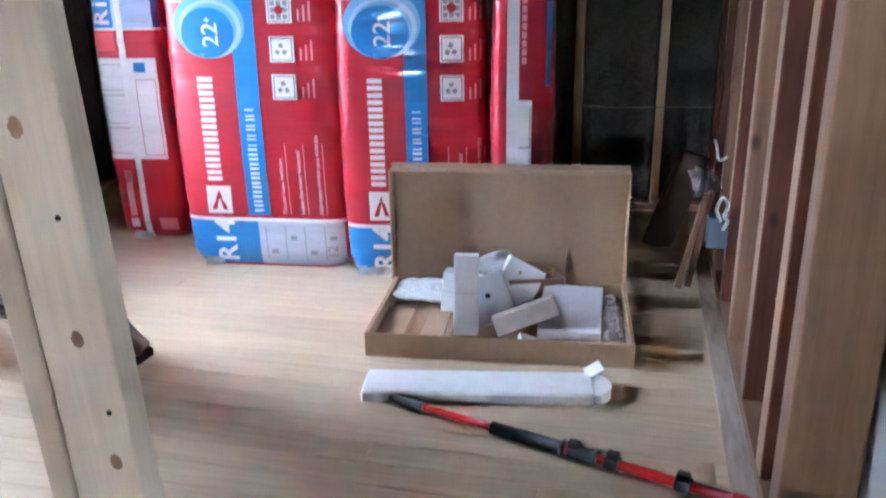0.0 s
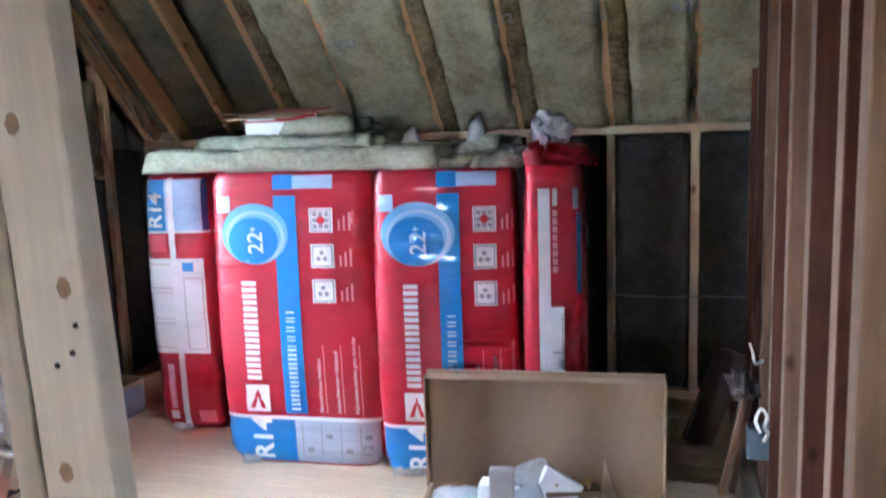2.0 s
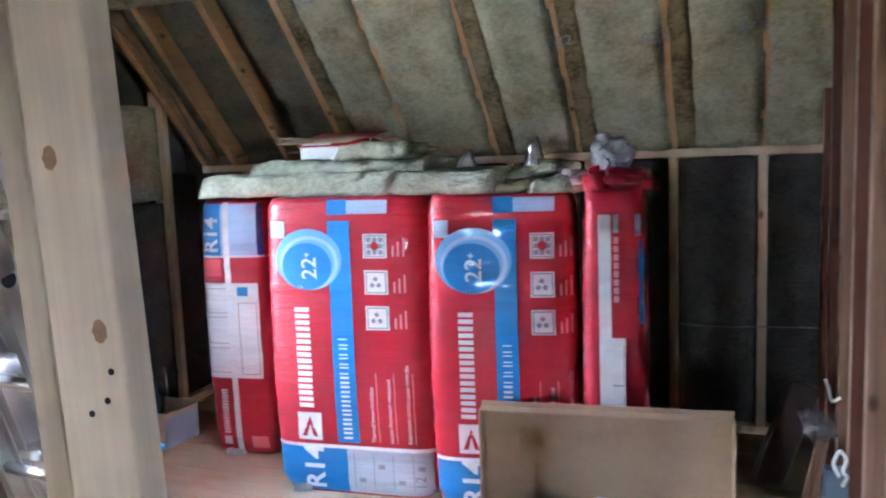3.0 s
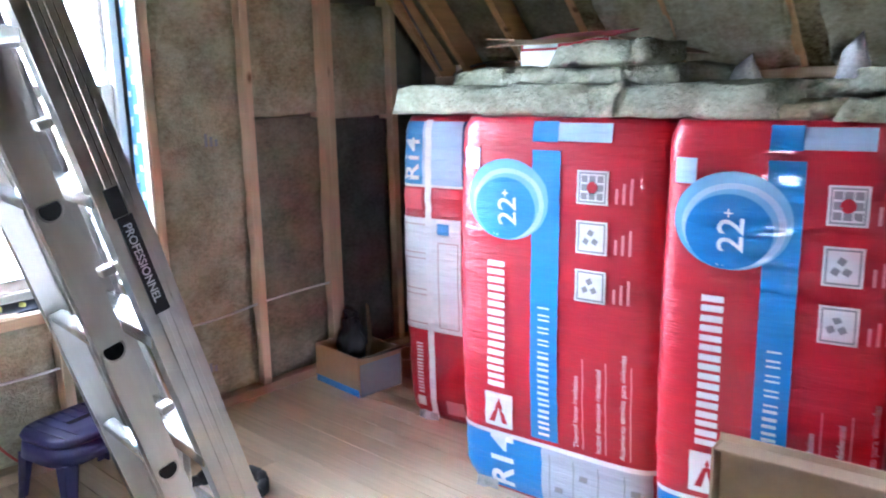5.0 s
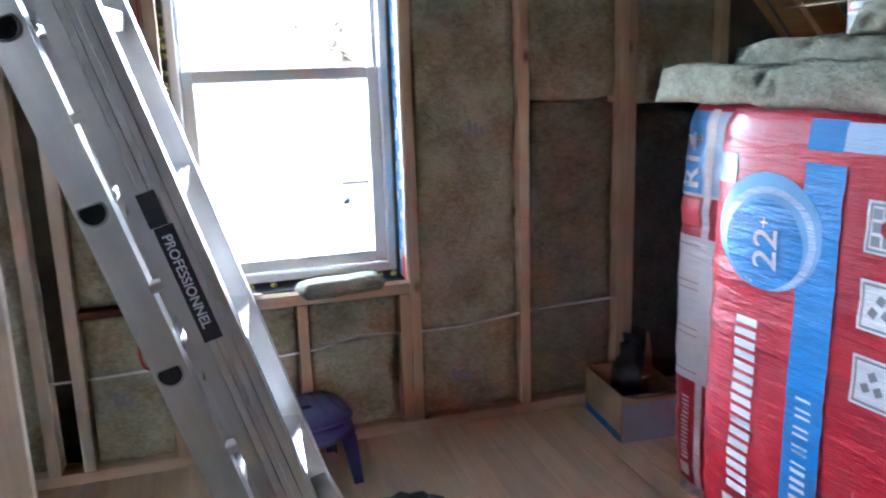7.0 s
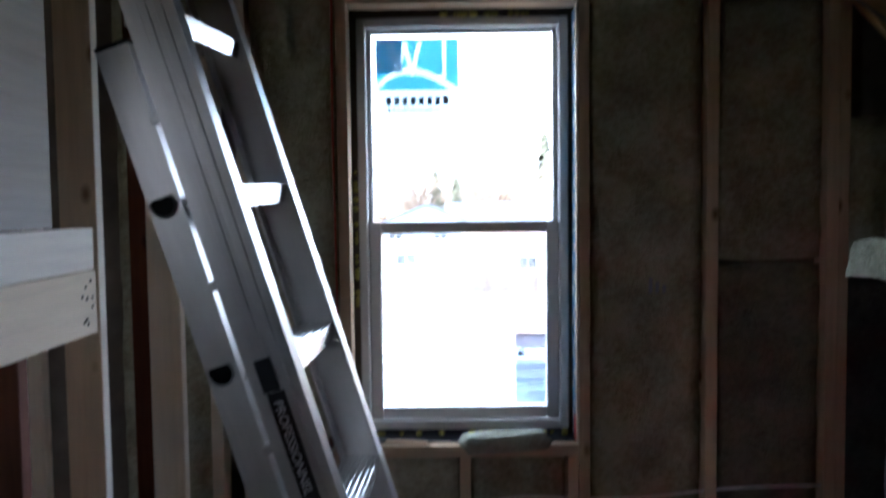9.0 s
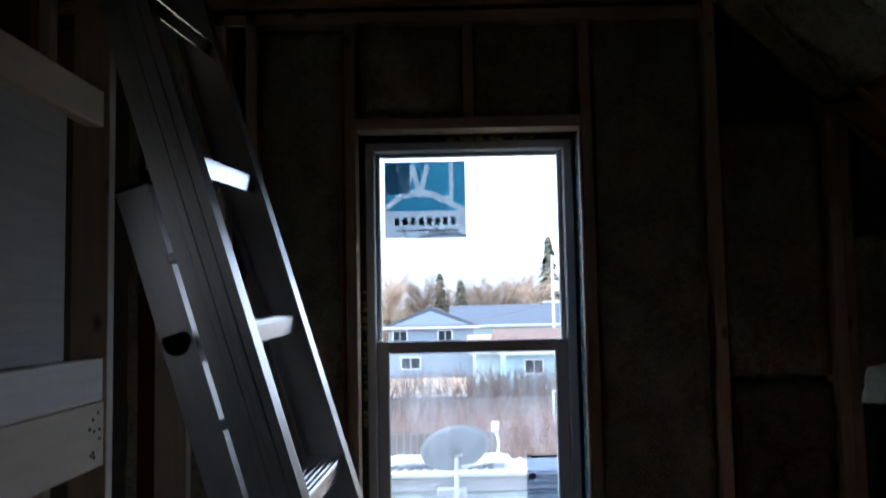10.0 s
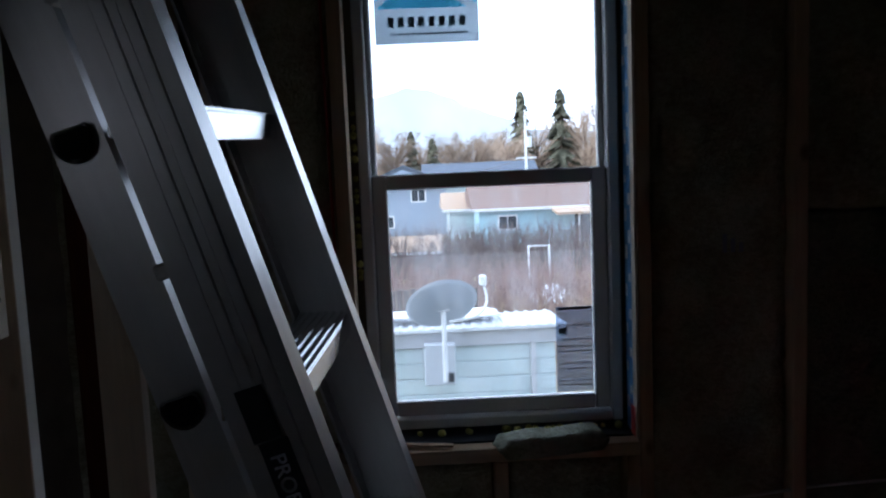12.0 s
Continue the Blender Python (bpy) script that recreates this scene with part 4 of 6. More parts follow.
part("flap", block((-0.16, 0, 0), (0.165, 0.15, 0.003), 0.001), RED, carton_top, "red flap", at=pose(0, -0.1, 0.089, 9, 0, 0))


# ---- open cardboard box with packing ----
box = thing("cardboard_box", "open shallow brown cardboard box full of white packing", "cardboard box", pose(-0.197, 2.44, 0, 0, 0, 5.5))
BW, BD, BH, TH = 0.80, 0.475, 0.078, 0.005
part("bottom", block((-BW / 2, 0, 0), (BW / 2, BD, TH), 0.001), CARD, box)
part("front_wall", block((-BW / 2, 0, TH), (BW / 2, TH, BH), 0.0015), CARD, box)
part("side_wall", block((-BW / 2, TH, TH), (-BW / 2 + 0.012, BD, BH), 0.002), CARD, box)
part("side_wall", block((BW / 2 - 0.012, TH, TH), (BW / 2, BD, BH), 0.002), CARD, box)
part("back_wall", block((-BW / 2 + 0.012, BD - TH, TH), (BW / 2 - 0.012, BD, BH), 0.001), CARD, box)
lid = part("lid", block((-BW / 2, 0, 0), (BW / 2, 0.006, 0.415), 0.002), CARD, box, "upright brown lid", at=pose(0, BD - 0.004, BH, -1, 0, 0))
part("lid_edge", block((-BW / 2, -0.055, 0.012), (-BW / 2 + 0.006, 0, 0.40), 0.0015), CARD, lid, at=pose(0, 0, 0))
part("lid_edge", block((BW / 2 - 0.006, -0.055, 0.012), (BW / 2, 0, 0.40), 0.0015), CARD, lid)
part("lid_edge", block((-BW / 2 + 0.006, -0.05, 0.392), (BW / 2 - 0.006, 0, 0.398), 0.0015), CARD, lid)
ins = part("insert", block((-0.38, 0.01, TH + 0.001), (-0.16, 0.34, 0.03), 0.002), CARD, box, "folded cardboard insert")
part("insert_wall", block((-0.24, 0.02, 0.031), (-0.165, 0.26, 0.055), 0.002), CARD, ins)
part("insert_wall", block((-0.38, 0.02, 0.031), (-0.29, 0.26, 0.05), 0.002), CARD, ins)


def packing(name, label, size, m, material=WHITE_CARD, hole=False, category="packing"):
    t = thing(name, label, category, m)
    part("body", block((-size[0] / 2, -size[1] / 2, 0), (size[0] / 2, size[1] / 2, size[2]), 0.003), material, t)
    part("fold_line", block((-size[0] / 2 - 0.0006, -size[1] / 2 - 0.0006, size[2] * 0.52), (size[0] / 2 + 0.0006, size[1] / 2 + 0.0006, size[2] * 0.525)), GREY_PLASTIC, t)
    if hole:
        bm = bmesh.new()
        bmesh.ops.create_cone(bm, cap_ends=True, segments=16, radius1=0.009, radius2=0.009, depth=0.004, matrix=pose(0, -size[1] / 2 - 0.001, size[2] * 0.55, 90))
        part("hole", bm, HOLE, t)
    return t


def in_box(x, y, z, *r):
    return pose(-0.197, 2.44, 0, 0, 0, 5.5) @ pose(x, y, z, *r)


packing("packing_carton", "tall white folded packing carton standing in the box", (0.075, 0.07, 0.25), in_box(-0.105, 0.13, 0.03, -14, 0, 4))
packing("packing_carton", "white packing carton lying in the box", (0.13, 0.10, 0.13), in_box(-0.14, 0.29, 0.04, -10, 4, 0))
packing("packing_carton", "white tilted packing carton in the box", (0.13, 0.08, 0.17), in_box(0.0, 0.28, 0.05, -20, 28, 0))
packing("foam_block", "grey foam packing block with a hole", (0.14, 0.05, 0.15), in_box(-0.01, 0.19, 0.05, -30, -22, 8), GREY_PLASTIC, True)
packing("packing_sleeve", "pale card sleeve lying across the box", (0.20, 0.05, 0.06), in_box(0.09, 0.12, 0.075, -12, -22, 6), flat("pale_card", (0.6, 0.55, 0.52, 1), 0.7))
packing("packing_carton", "wide white packing sheet folded in the box", (0.19, 0.22, 0.09), in_box(0.22, 0.22, 0.02, 18, 0, -4), flat("lilac_white_card", (0.62, 0.6, 0.66, 1), 0.6))
packing("packing_sleeve", "small white card tab in the box", (0.09, 0.05, 0.03), in_box(0.10, 0.045, 0.03, 0, 20, 10))
t = thing("hardware_tray", "small brown card tray of brass hardware", "tray", in_box(0.10, 0.33, 0.05, -10, 0, 10))
part("tray", block((-0.09, -0.06, 0), (0.09, 0.06, 0.10), 0.002), CARD_DARK, t)
bm = bmesh.new()
for v in ((0.09, -0.055, 0.02), (0.14, -0.06, 0.06), (0.10, -0.055, 0.2), (0.085, -0.055, 0.1)):
    bm.verts.new(v)
bm.faces.new(bm.verts)
bmesh.ops.solidify(bm, geom=bm.faces[:], thickness=0.003)
part("flap", bm, flat("pale_brown_card", (0.6, 0.45, 0.32, 1), 0.8), t)
brass = flat("brass", (0.5, 0.28, 0.08, 1), 0.35, 0.9)
bm = bmesh.new()
for i in range(16):
    bmesh.ops.create_cone(bm, cap_ends=True, segments=8, radius1=0.006, radius2=0.004, depth=0.025, matrix=pose(random.uniform(-0.06, 0.06), random.uniform(-0.05, 0.03), 0.105 + random.random() * 0.015, random.random() * 180, random.random() * 180, 0))
part("screws", bm, brass, t, "brass screws")
solid("plastic_bag", slab((0.20, 0.14, 0.03), 0.01, 0.022, 0.02, 3.3, 25), TORN_FILM, "crumpled clear plastic bag in the box", "plastic bag", m=in_box(-0.28, 0.36, 0.06), smooth=True)
solid("plastic_bag", slab((0.18, 0.10, 0.06), 0.01, 0.035, 0.02, 6.3, 25), TORN_FILM, "crumpled clear plastic wrap behind white cartons", "plastic bag", m=in_box(-0.07, 0.36, 0.14, 30, 0, 20), smooth=True)
t = thing("blister_tray", "clear plastic blister tray in the box", "tray", in_box(0.345, 0.2, 0.02, 8, 0, 0))
blister = film_material("clear_blister", (0.75, 0.75, 0.76, 1), 0.35)
part("shell", block((-0.035, -0.13, 0), (0.035, 0.13, 0.075), 0.02), blister, t, smooth=False)
part("rim", frame_ring(-0.14, 0.14, -0.045, 0.045, 0.008, 0.0, 0.004), blister, t, at=pose(0, 0, 0.002, 0, 90, 0) @ pose(0, 0, 0, 0, 0, 0))

# ---- white carton and red pole on the floor ----
tube_carton = thing("long_carton", "long flat white carton lying on the boards", "carton", pose(-0.215, 2.25, 0, 0, 0, 10))
part("body", block((-0.315, -0.066, 0), (0.315, 0.066, 0.036), 0.006), WHITE_CARD, tube_carton)
bm = bmesh.new()
for i in range(9):
    a = math.pi * i / 8
    for z in (0.003, 0.033):
        bm.verts.new((0.314 + 0.05 * math.sin(a), -0.062 * math.cos(a), z))
bm.verts.ensure_lookup_table()
for i in range(8):
    bm.faces.new([bm.verts[2 * i], bm.verts[2 * i + 2], bm.verts[2 * i + 3], bm.verts[2 * i + 1]])
bm.faces.new([bm.verts[2 * i + 1] for i in range(9)])
bm.faces.new([bm.verts[2 * i] for i in range(8, -1, -1)])
part("end_flap", bm, WHITE_CARD, tube_carton, "rounded open end flap")
part("tuck_flap", block((0, -0.02, 0), (0.05, 0.02, 0.002)), WHITE_CARD, tube_carton, at=pose(0.3, 0.05, 0.036, 20, -30, 10))

P0, P1 = Vector((-0.435, 2.145, 0.0185)), Vector((0.80, 1.745, 0.03))
pole = thing("telescopic_pole", "red telescopic pole with black clamps lying on the floor", "pole")
def along(a, b, r, mat, nm, label="", sides=14):
    return part(nm, tube([P0.lerp(P1, a), P0.lerp(P1, b)], r, sides), mat, pole, label, True)
part("tip", tube([P0.lerp(P1, 0), P0.lerp(P1, 0.02), P0.lerp(P1, 0.085)], [0.008, 0.011, 0.014], 12), BLACK, pole, "black rubber tip", True)
along(0.07, 0.26, 0.0105, RED_POLE, "inner_tube")
along(0.24, 0.395, 0.017, BLACK, "grip", "black foam grip")
along(0.385, 0.70, 0.0125, RED_POLE, "outer_tube")
along(0.40, 0.455, 0.018, BLACK, "clamp", "black clamp")
along(0.47, 0.495, 0.019, BLACK, "clamp", "black clamp")
along(0.595, 0.62, 0.02, BLACK, "clamp", "black clamp")
along(0.69, 0.80, 0.015, RED_POLE, "outer_tube")
along(0.745, 0.80, 0.024, BLACK, "end_clamp", "black end clamp")
along(0.80, 0.99, 0.02, RED_POLE, "outer_tube")
along(0.93, 0.985, 0.033, BLACK, "clamp", "black clamp")
for u in (0.41, 0.483, 0.607, 0.77):
    p = P0.lerp(P1, u)
    part("lever", block((-0.014, -0.011, 0), (0.014, 0.011, 0.02), 0.003), BLACK, pole, at=pose(p.x, p.y - 0.006, p.z + 0.014, 0, 0, -15.5))
part("clip_ring", frame_ring(-0.02, 0.02, 0, 0.03, 0.004, -0.003, 0.003, 0.001), STEEL, pole, "steel band", at=Matrix.Translation(P0.lerp(P1, 0.385)) @ pose(0, 0, -0.012, 0, 0, -15.5))

# ---- aluminium ladder ----
ladder = thing("extension_ladder", "dull aluminium extension ladder leaning by the window", "ladder", pose(-1.655, 2.158, 0.002, 16.9, 2, -3.5))
def rail_profile(x, side, y0, y1, s0, s1, ribs, web=0.004, flange=0.026):
    """A channel rail drawn out of one outline: web, two flanges and flat ribs pressed into its outer face."""
    out, w = [(0.0, y0)], (y1 - y0) * 0.075
    for f in ribs:
        c = y0 + (y1 - y0) * f
        out += [(0.0, c - w - 0.0015), (0.002, c - w), (0.002, c + w), (0.0, c + w + 0.0015)]
    out += [(0.0, y1), (-flange, y1), (-flange, y1 - 0.004), (-web, y1 - 0.004), (-web, y0 + 0.004), (-flange, y0 + 0.004), (-flange, y0)]
    bm = bmesh.new()
    lo, hi = ([bm.verts.new((x + side * u, y, z)) for u, y in out] for z in (s0, s1))
    for i in range(len(out)):
        j = (i + 1) % len(out)
        bm.faces.new((lo[i], lo[j], hi[j], hi[i]))
    bm.faces.new(lo)
    bm.faces.new(hi)
    bmesh.ops.recalc_face_normals(bm, faces=bm.faces[:])
    return bm


def d_hole(x, y, s):
    bm = bmesh.new()
    n = 18
    ring = []
    for i in range(n):
        a = 2 * math.pi * i / n
        yy, zz = 0.021 * math.cos(a), 0.022 * math.sin(a)
        if zz > 0.011:
            zz = 0.011
        ring.append((yy, zz))
    front = [bm.verts.new((x, y + a, s + b)) for a, b in ring]
    rim = [bm.verts.new((x + 0.004, y + a * 1.18, s + b * 1.18)) for a, b in ring]
    back = [bm.verts.new((x - 0.03, y + a * 0.9, s + b * 0.9)) for a, b in ring]
    for i in range(n):
        k2 = (i + 1) % n
        bm.faces.new((rim[i], rim[k2], front[k2], front[i]))
        bm.faces.new((front[i], front[k2], back[k2], back[i]))
    bm.faces.new(back)
    return bm


def d_plug(x, y, s):
    bm = bmesh.new()
    bm.faces.new([bm.verts.new((x, y + 0.0205 * math.cos(2 * math.pi * i / 18), s + min(0.0105, 0.0215 * math.sin(2 * math.pi * i / 18)))) for i in range(18)])
    return bm


def rung(x0, x1, s):
    """A tube with a flat top and a round belly."""
    bm, n = bmesh.new(), 16
    ends = [[bm.verts.new((x, 0.018 * math.cos(2 * math.pi * i / n), s + min(0.010, 0.019 * math.sin(2 * math.pi * i / n)))) for i in range(n)] for x in (x0, x1)]
    for i in range(n):
        bm.faces.new((ends[0][i], ends[0][(i + 1) % n], ends[1][(i + 1) % n], ends[1][i]))
    for e in ends:
        bm.faces.new(e)
    bmesh.ops.recalc_face_normals(bm, faces=bm.faces[:])
    return bm


XN1, XF1, XN2, XF2 = 0.155, -0.155, 0.210, -0.178
for nm, x, side, y0, y1, s0, s1 in (("rear_rail", XN1, 1, -0.028, 0.032, 0.0, 1.70), ("rear_rail", XF1, -1, -0.028, 0.032, 0.0, 1.70), ("front_rail", XN2, 1, 0.063, 0.148, 0.32, 2.41), ("front_rail", XF2, -1, 0.063, 0.148, 0.32, 2.41)):
    part(nm, rail_profile(x, side, y0, y1, s0, s1, (0.40, 0.70) if nm == "front_rail" else (), flange=0.04 if nm == "front_rail" else 0.03), ALU, ladder)
FLARE = 0.19
for x, side in ((XN2, 1), (XF2, -1)):
    bm = rail_profile(x, side, 0.063, 0.148, 0.012, 0.319, (0.40, 0.70), flange=0.04)
    for v in bm.verts:
        v.co.x += side * FLARE * (0.32 - v.co.z) / 0.308
    part("flared_leg", bm, ALU, ladder)
for i in range(5):
    s = 0.184 + 0.309 * i
    part("rear_rung", rung(XF1 + 0.005, XN1 - 0.005, s), ALU_BRIGHT, ladder, "", True)
    part("rung_socket", d_hole(XN1 + 0.001, 0.0, s), ALU, ladder, "hollow rung end")
    part("rung_hollow", d_plug(XN1 + 0.0042, 0.0, s), HOLE, ladder)
for i in range(8):
    s = 0.184 + 0.309 * i
    bm = bmesh.new()
    block((XF2 + 0.005, 0.063, s - 0.004), (XN2 - 0.005, 0.14, s), 0.001, bm)
    block((XF2 + 0.005, 0.136, s - 0.036), (XN2 - 0.005, 0.14, s - 0.004), 0.001, bm)
    block((XF2 + 0.005, 0.063, s - 0.03), (XN2 - 0.005, 0.067, s - 0.004), 0.001, bm)
    for q in range(6):
        block((XF2 + 0.005, 0.069 + q * 0.0115, s), (XN2 - 0.005, 0.073 + q * 0.0115, s + 0.002), bm=bm)
    part("tread", bm, ALU_BRIGHT, ladder, at=pose(0, 0.101, s, -17, 0, 0) @ pose(0, -0.101, -s))
for x in (XN1 - 0.013, XF1 + 0.013):
    part("top_cap", block((x - 0.015, -0.029, 1.70), (x + 0.015, 0.033, 1.708), 0.003), BLACK, ladder, "black end cap")
for x in (XN2 - 0.014 + FLARE, XF2 + 0.014 - FLARE):
    part("foot", block((x - 0.02, 0.045, 0.0), (x + 0.02, 0.16, 0.03), 0.006), BLACK, ladder, "black rubber foot", at=pose(0, 0.10, 0.03, -17, 0, 0) @ pose(0, -0.10, -0.05))
for s in (0.62, 0.95, 1.25, 1.55):
    part("guide_clip", block((XN1 - 0.012, 0.033, s), (XN1 + 0.02, 0.0625, s + 0.018), 0.003), ALU, ladder)
lab = part("label_strip", block((XN2 + 0.0026, 0.086, 0.85), (XN2 + 0.0036, 0.118, 1.06)), BLACK, ladder, "black label strip")
me = text_mesh("PROFESSIONNEL", 0.0165, 0.02)
part("label_words", me, None, lab, "white word", at=Matrix.Translation((XN2 + 0.0041, 0.0935, 1.045)) @ Matrix(((0, 0, 1, 0), (0, 1, 0, 0), (-1, 0, 0, 0), (0, 0, 0, 1))))
me.materials.append(WHITE)
part("label_sign", block((XN2 + 0.0026, 0.082, 1.061), (XN2 + 0.0036, 0.112, 1.12), 0.0003), BLACK, ladder, "worn black sticker")

# ---- things along the gable wall ----
stool = thing("step_stool", "small dark blue plastic step stool by the wall", "stool", pose(-2.46, 2.215, 0, 0, 0, 12))
def shell(z0, z1, a0, b0, a1, b1, wall=0.006, n=40):
    """A hollow tapered ring with rounded corners."""
    bm, rings = bmesh.new(), []
    for z, a, b in ((z0, a0, b0), (z1, a1, b1), (z1, a1 - wall, b1 - wall), (z0, a0 - wall, b0 - wall)):
        rings.append([bm.verts.new((a * math.copysign(abs(math.cos(t)) ** 0.5, math.cos(t)), b * math.copysign(abs(math.sin(t)) ** 0.5, math.sin(t)), z)) for t in (2 * math.pi * i / n for i in range(n))])
    for q in range(4):
        r0, r1 = rings[q], rings[(q + 1) % 4]
        for i in range(n):
            bm.faces.new((r0[i], r0[(i + 1) % n], r1[(i + 1) % n], r1[i]))
    return bm


part("skirt", shell(0.155, 0.215, 0.134, 0.165, 0.125, 0.155), NAVY_PLASTIC, stool, "", True)
for sx in (-1, 1):
    for sy in (-1, 1):
        bm = bmesh.new()
        rings = []
        for z, k in ((0.0, 0.02), (0.16, 0.034)):
            cx, cy = sx * (0.128 - 0.012 * z / 0.16), sy * (0.16 - 0.012 * z / 0.16)
            rings.append([bm.verts.new((cx - sx * a * k, cy - sy * b * k, z)) for a, b in ((0, 0), (1.3, 0), (1.3, 0.25), (0.25, 0.25), (0.25, 1.5), (0, 1.5))])
        for i in range(6):
            bm.faces.new((rings[0][i], rings[0][(i + 1) % 6], rings[1][(i + 1) % 6], rings[1][i]))
        for r in rings:
            bm.faces.new(r)
        bmesh.ops.recalc_face_normals(bm, faces=bm.faces[:])
        part("leg", bm, NAVY_PLASTIC, stool)
bm, n = bmesh.new(), 40
rings = []
for f, z in ((1.0, 0.212), (1.02, 0.222), (0.96, 0.235), (0.5, 0.238), (0.02, 0.238)):
    rings.append([bm.verts.new((0.128 * f * math.copysign(abs(math.cos(t)) ** 0.5, math.cos(t)), 0.158 * f * math.copysign(abs(math.sin(t)) ** 0.5, math.sin(t)), z)) for t in (2 * math.pi * i / n for i in range(n))])
for r0, r1 in zip(rings, rings[1:]):
    for i in range(n):
        bm.faces.new((r0[i], r0[(i + 1) % n], r1[(i + 1) % n], r1[i]))
bm.faces.new(rings[0][::-1])
bm.faces.new(rings[-1])
part("seat", bm, NAVY_PLASTIC, stool, "", True)
part("grip_slot", block((-0.012, -0.045, 0.2385), (0.012, 0.045, 0.2395), 0.0003), HOLE, stool, "dark grip slot")
for i in range(7):
    part("seat_rib", block((-0.1, -0.12 + i * 0.04 - 0.006, 0.2385), (0.1 if abs(i - 3) > 1 else -0.02, -0.12 + i * 0.04 + 0.003, 0.241), 0.001), NAVY_PLASTIC, stool)

sb = thing("carton_of_offcuts", "small open brown carton of insulation offcuts in the corner", "carton", pose(-2.47, 3.40, 0, 0, 0, -4))
for nm, lo, hi in (("bottom", (-0.15, -0.10, 0), (0.15, 0.12, 0.004)), ("front_wall", (-0.15, -0.104, 0.0), (0.15, -0.1, 0.17)), ("back_wall", (-0.15, 0.12, 0.0), (0.15, 0.124, 0.17)), ("side_wall", (-0.154, -0.104, 0), (-0.15, 0.124, 0.17)), ("side_wall", (0.15, -0.104, 0), (0.154, 0.124, 0.17))):
    part(nm, block(lo, hi, 0.001), CARD, sb)
part("print_strip", block((-0.15, -0.1052, 0.0), (0.15, -0.1046, 0.03)), BLUE, sb, "blue printed edge")
part("print_strip", block((0.1546, -0.1, 0.0), (0.1552, 0.12, 0.14)), flat("grey_blue_print", (0.25, 0.28, 0.33, 1), 0.6), sb, "grey blue printed side")
part("flap", block((0, -0.1, 0), (0.003, 0.12, 0.12), 0.001), CARD_DARK, sb, at=pose(0.152, 0, 0.17, 0, 70, 0))
bm = bmesh.new()
rows = ((0.045, 0.0), (0.06, 0.10), (0.055, 0.18), (0.035, 0.26), (0.018, 0.34))
ring = [bm.verts.new((-w + 0.02 * z / 0.34, -0.02 + 0.03 * math.sin(z * 9), z)) for w, z in rows] + [bm.verts.new((w * 0.9 + 0.02 * z / 0.34 - 0.25 * max(0, z - 0.18), -0.02 + 0.03 * math.sin(z * 9 + 0.4), z)) for w, z in reversed(rows)]
for i in range(4):
    bm.faces.new((ring[i], ring[9 - i], ring[8 - i], ring[i + 1]))
bmesh.ops.solidify(bm, geom=bm.faces[:], thickness=0.006)
solid("cardboard_offcut", bm, CARD, "torn tongue of brown cardboard standing in a carton", "offcut", m=pose(-2.44, 3.41, 0.006, -8, -6, -50))
solid("dark_bag", slab((0.13, 0.08, 0.3), 0.03, 0.035, 0.025, 4.4, 20), BLACK, "crumpled black plastic bag in the carton", "plastic bag", m=pose(-2.53, 3.43, 0.006, 0, 0, 0), smooth=True)
bm = slab((0.12, 0.30, 0.05), 0.012, 0.006, 0.02, 2.2, 40)
solid("batt_offcut", bm, WOOL_PALE, "grey mineral wool offcut lying on the window sill", "insulation offcut", m=pose(-2.625, 2.40, 0.5585, 0, 0, 12), smooth=True)
bm = block((-0.07, -0.009, 0), (0.07, 0.009, 0.006), 0.001)
solid("sill_shim", bm, PINE["x"], "thin wooden shim lying on the sill", "shim", m=pose(-2.70, 2.08, 0.5585, 0, 0, 80))
bm = tube([(0.12 * math.cos(a / 24 * 6.283), 0.12 * math.sin(a / 24 * 6.283), 0.03 + 0.012 * math.sin(a * 1.7)) for a in range(60)], 0.017, 8)
for v in bm.verts:
    v.co.z = max(0.0, v.co.z)
solid("hose_coil", bm, BLACK, "coil of black hose on the boards", "hose", m=pose(-2.05, 2.47, 0.0), smooth=True)


def cable(name, points, r, material, label):
    return solid(name, tube(sweep(points), r, 7), material, label, "cable", smooth=True)


cable("white_cable", [(GX - 0.03, 1.44, 0.34), (GX - 0.016, 1.6, 0.345), (GX - 0.018, 1.84, 0.35), (GX - 0.02, 2.05, 0.34), (GX - 0.018, 2.28, 0.345), (GX - 0.017, 2.45, 0.375), (GX - 0.016, 2.62, 0.37), (GX - 0.016, 2.68, 0.368), (GX - 0.018, 2.87, 0.37), (GX - 0.016, 3.08, 0.392), (GX - 0.02, 3.26, 0.40), (GX - 0.018, 3.47, 0.405)], 0.0045, CABLE_WHITE, "white electrical cable run through the studs")
cable("red_cable", [(GX - 0.016, 1.83, 0.36), (GX + 0.004, 1.80, 0.355), (GX - 0.012, 1.76, 0.37), (GX - 0.014, 1.755, 0.45), (GX - 0.016, 1.79, 0.56)], 0.005, CABLE_RED, "short red cable hanging on the wool")
cable("red_cable", [(GX - 0.016, 1.96, 0.40), (GX - 0.01, 2.02, 0.40), (GX - 0.014, 2.0, 0.3), (GX - 0.012, 2.03, 0.15), (GX - 0.01, 2.1, 0.05)], 0.004, CABLE_RED, "thin red cable below the window")
cable("jamb_cable", [(GX - 0.012, 1.868, 0.6), (GX + 0.004, 1.865, 0.9), (GX + 0.003, 1.862, 1.3), (GX + 0.004, 1.86, 1.7), (GX - 0.01, 1.866, 2.3)], 0.004, CABLE_RED, "dark red cable beside the window")
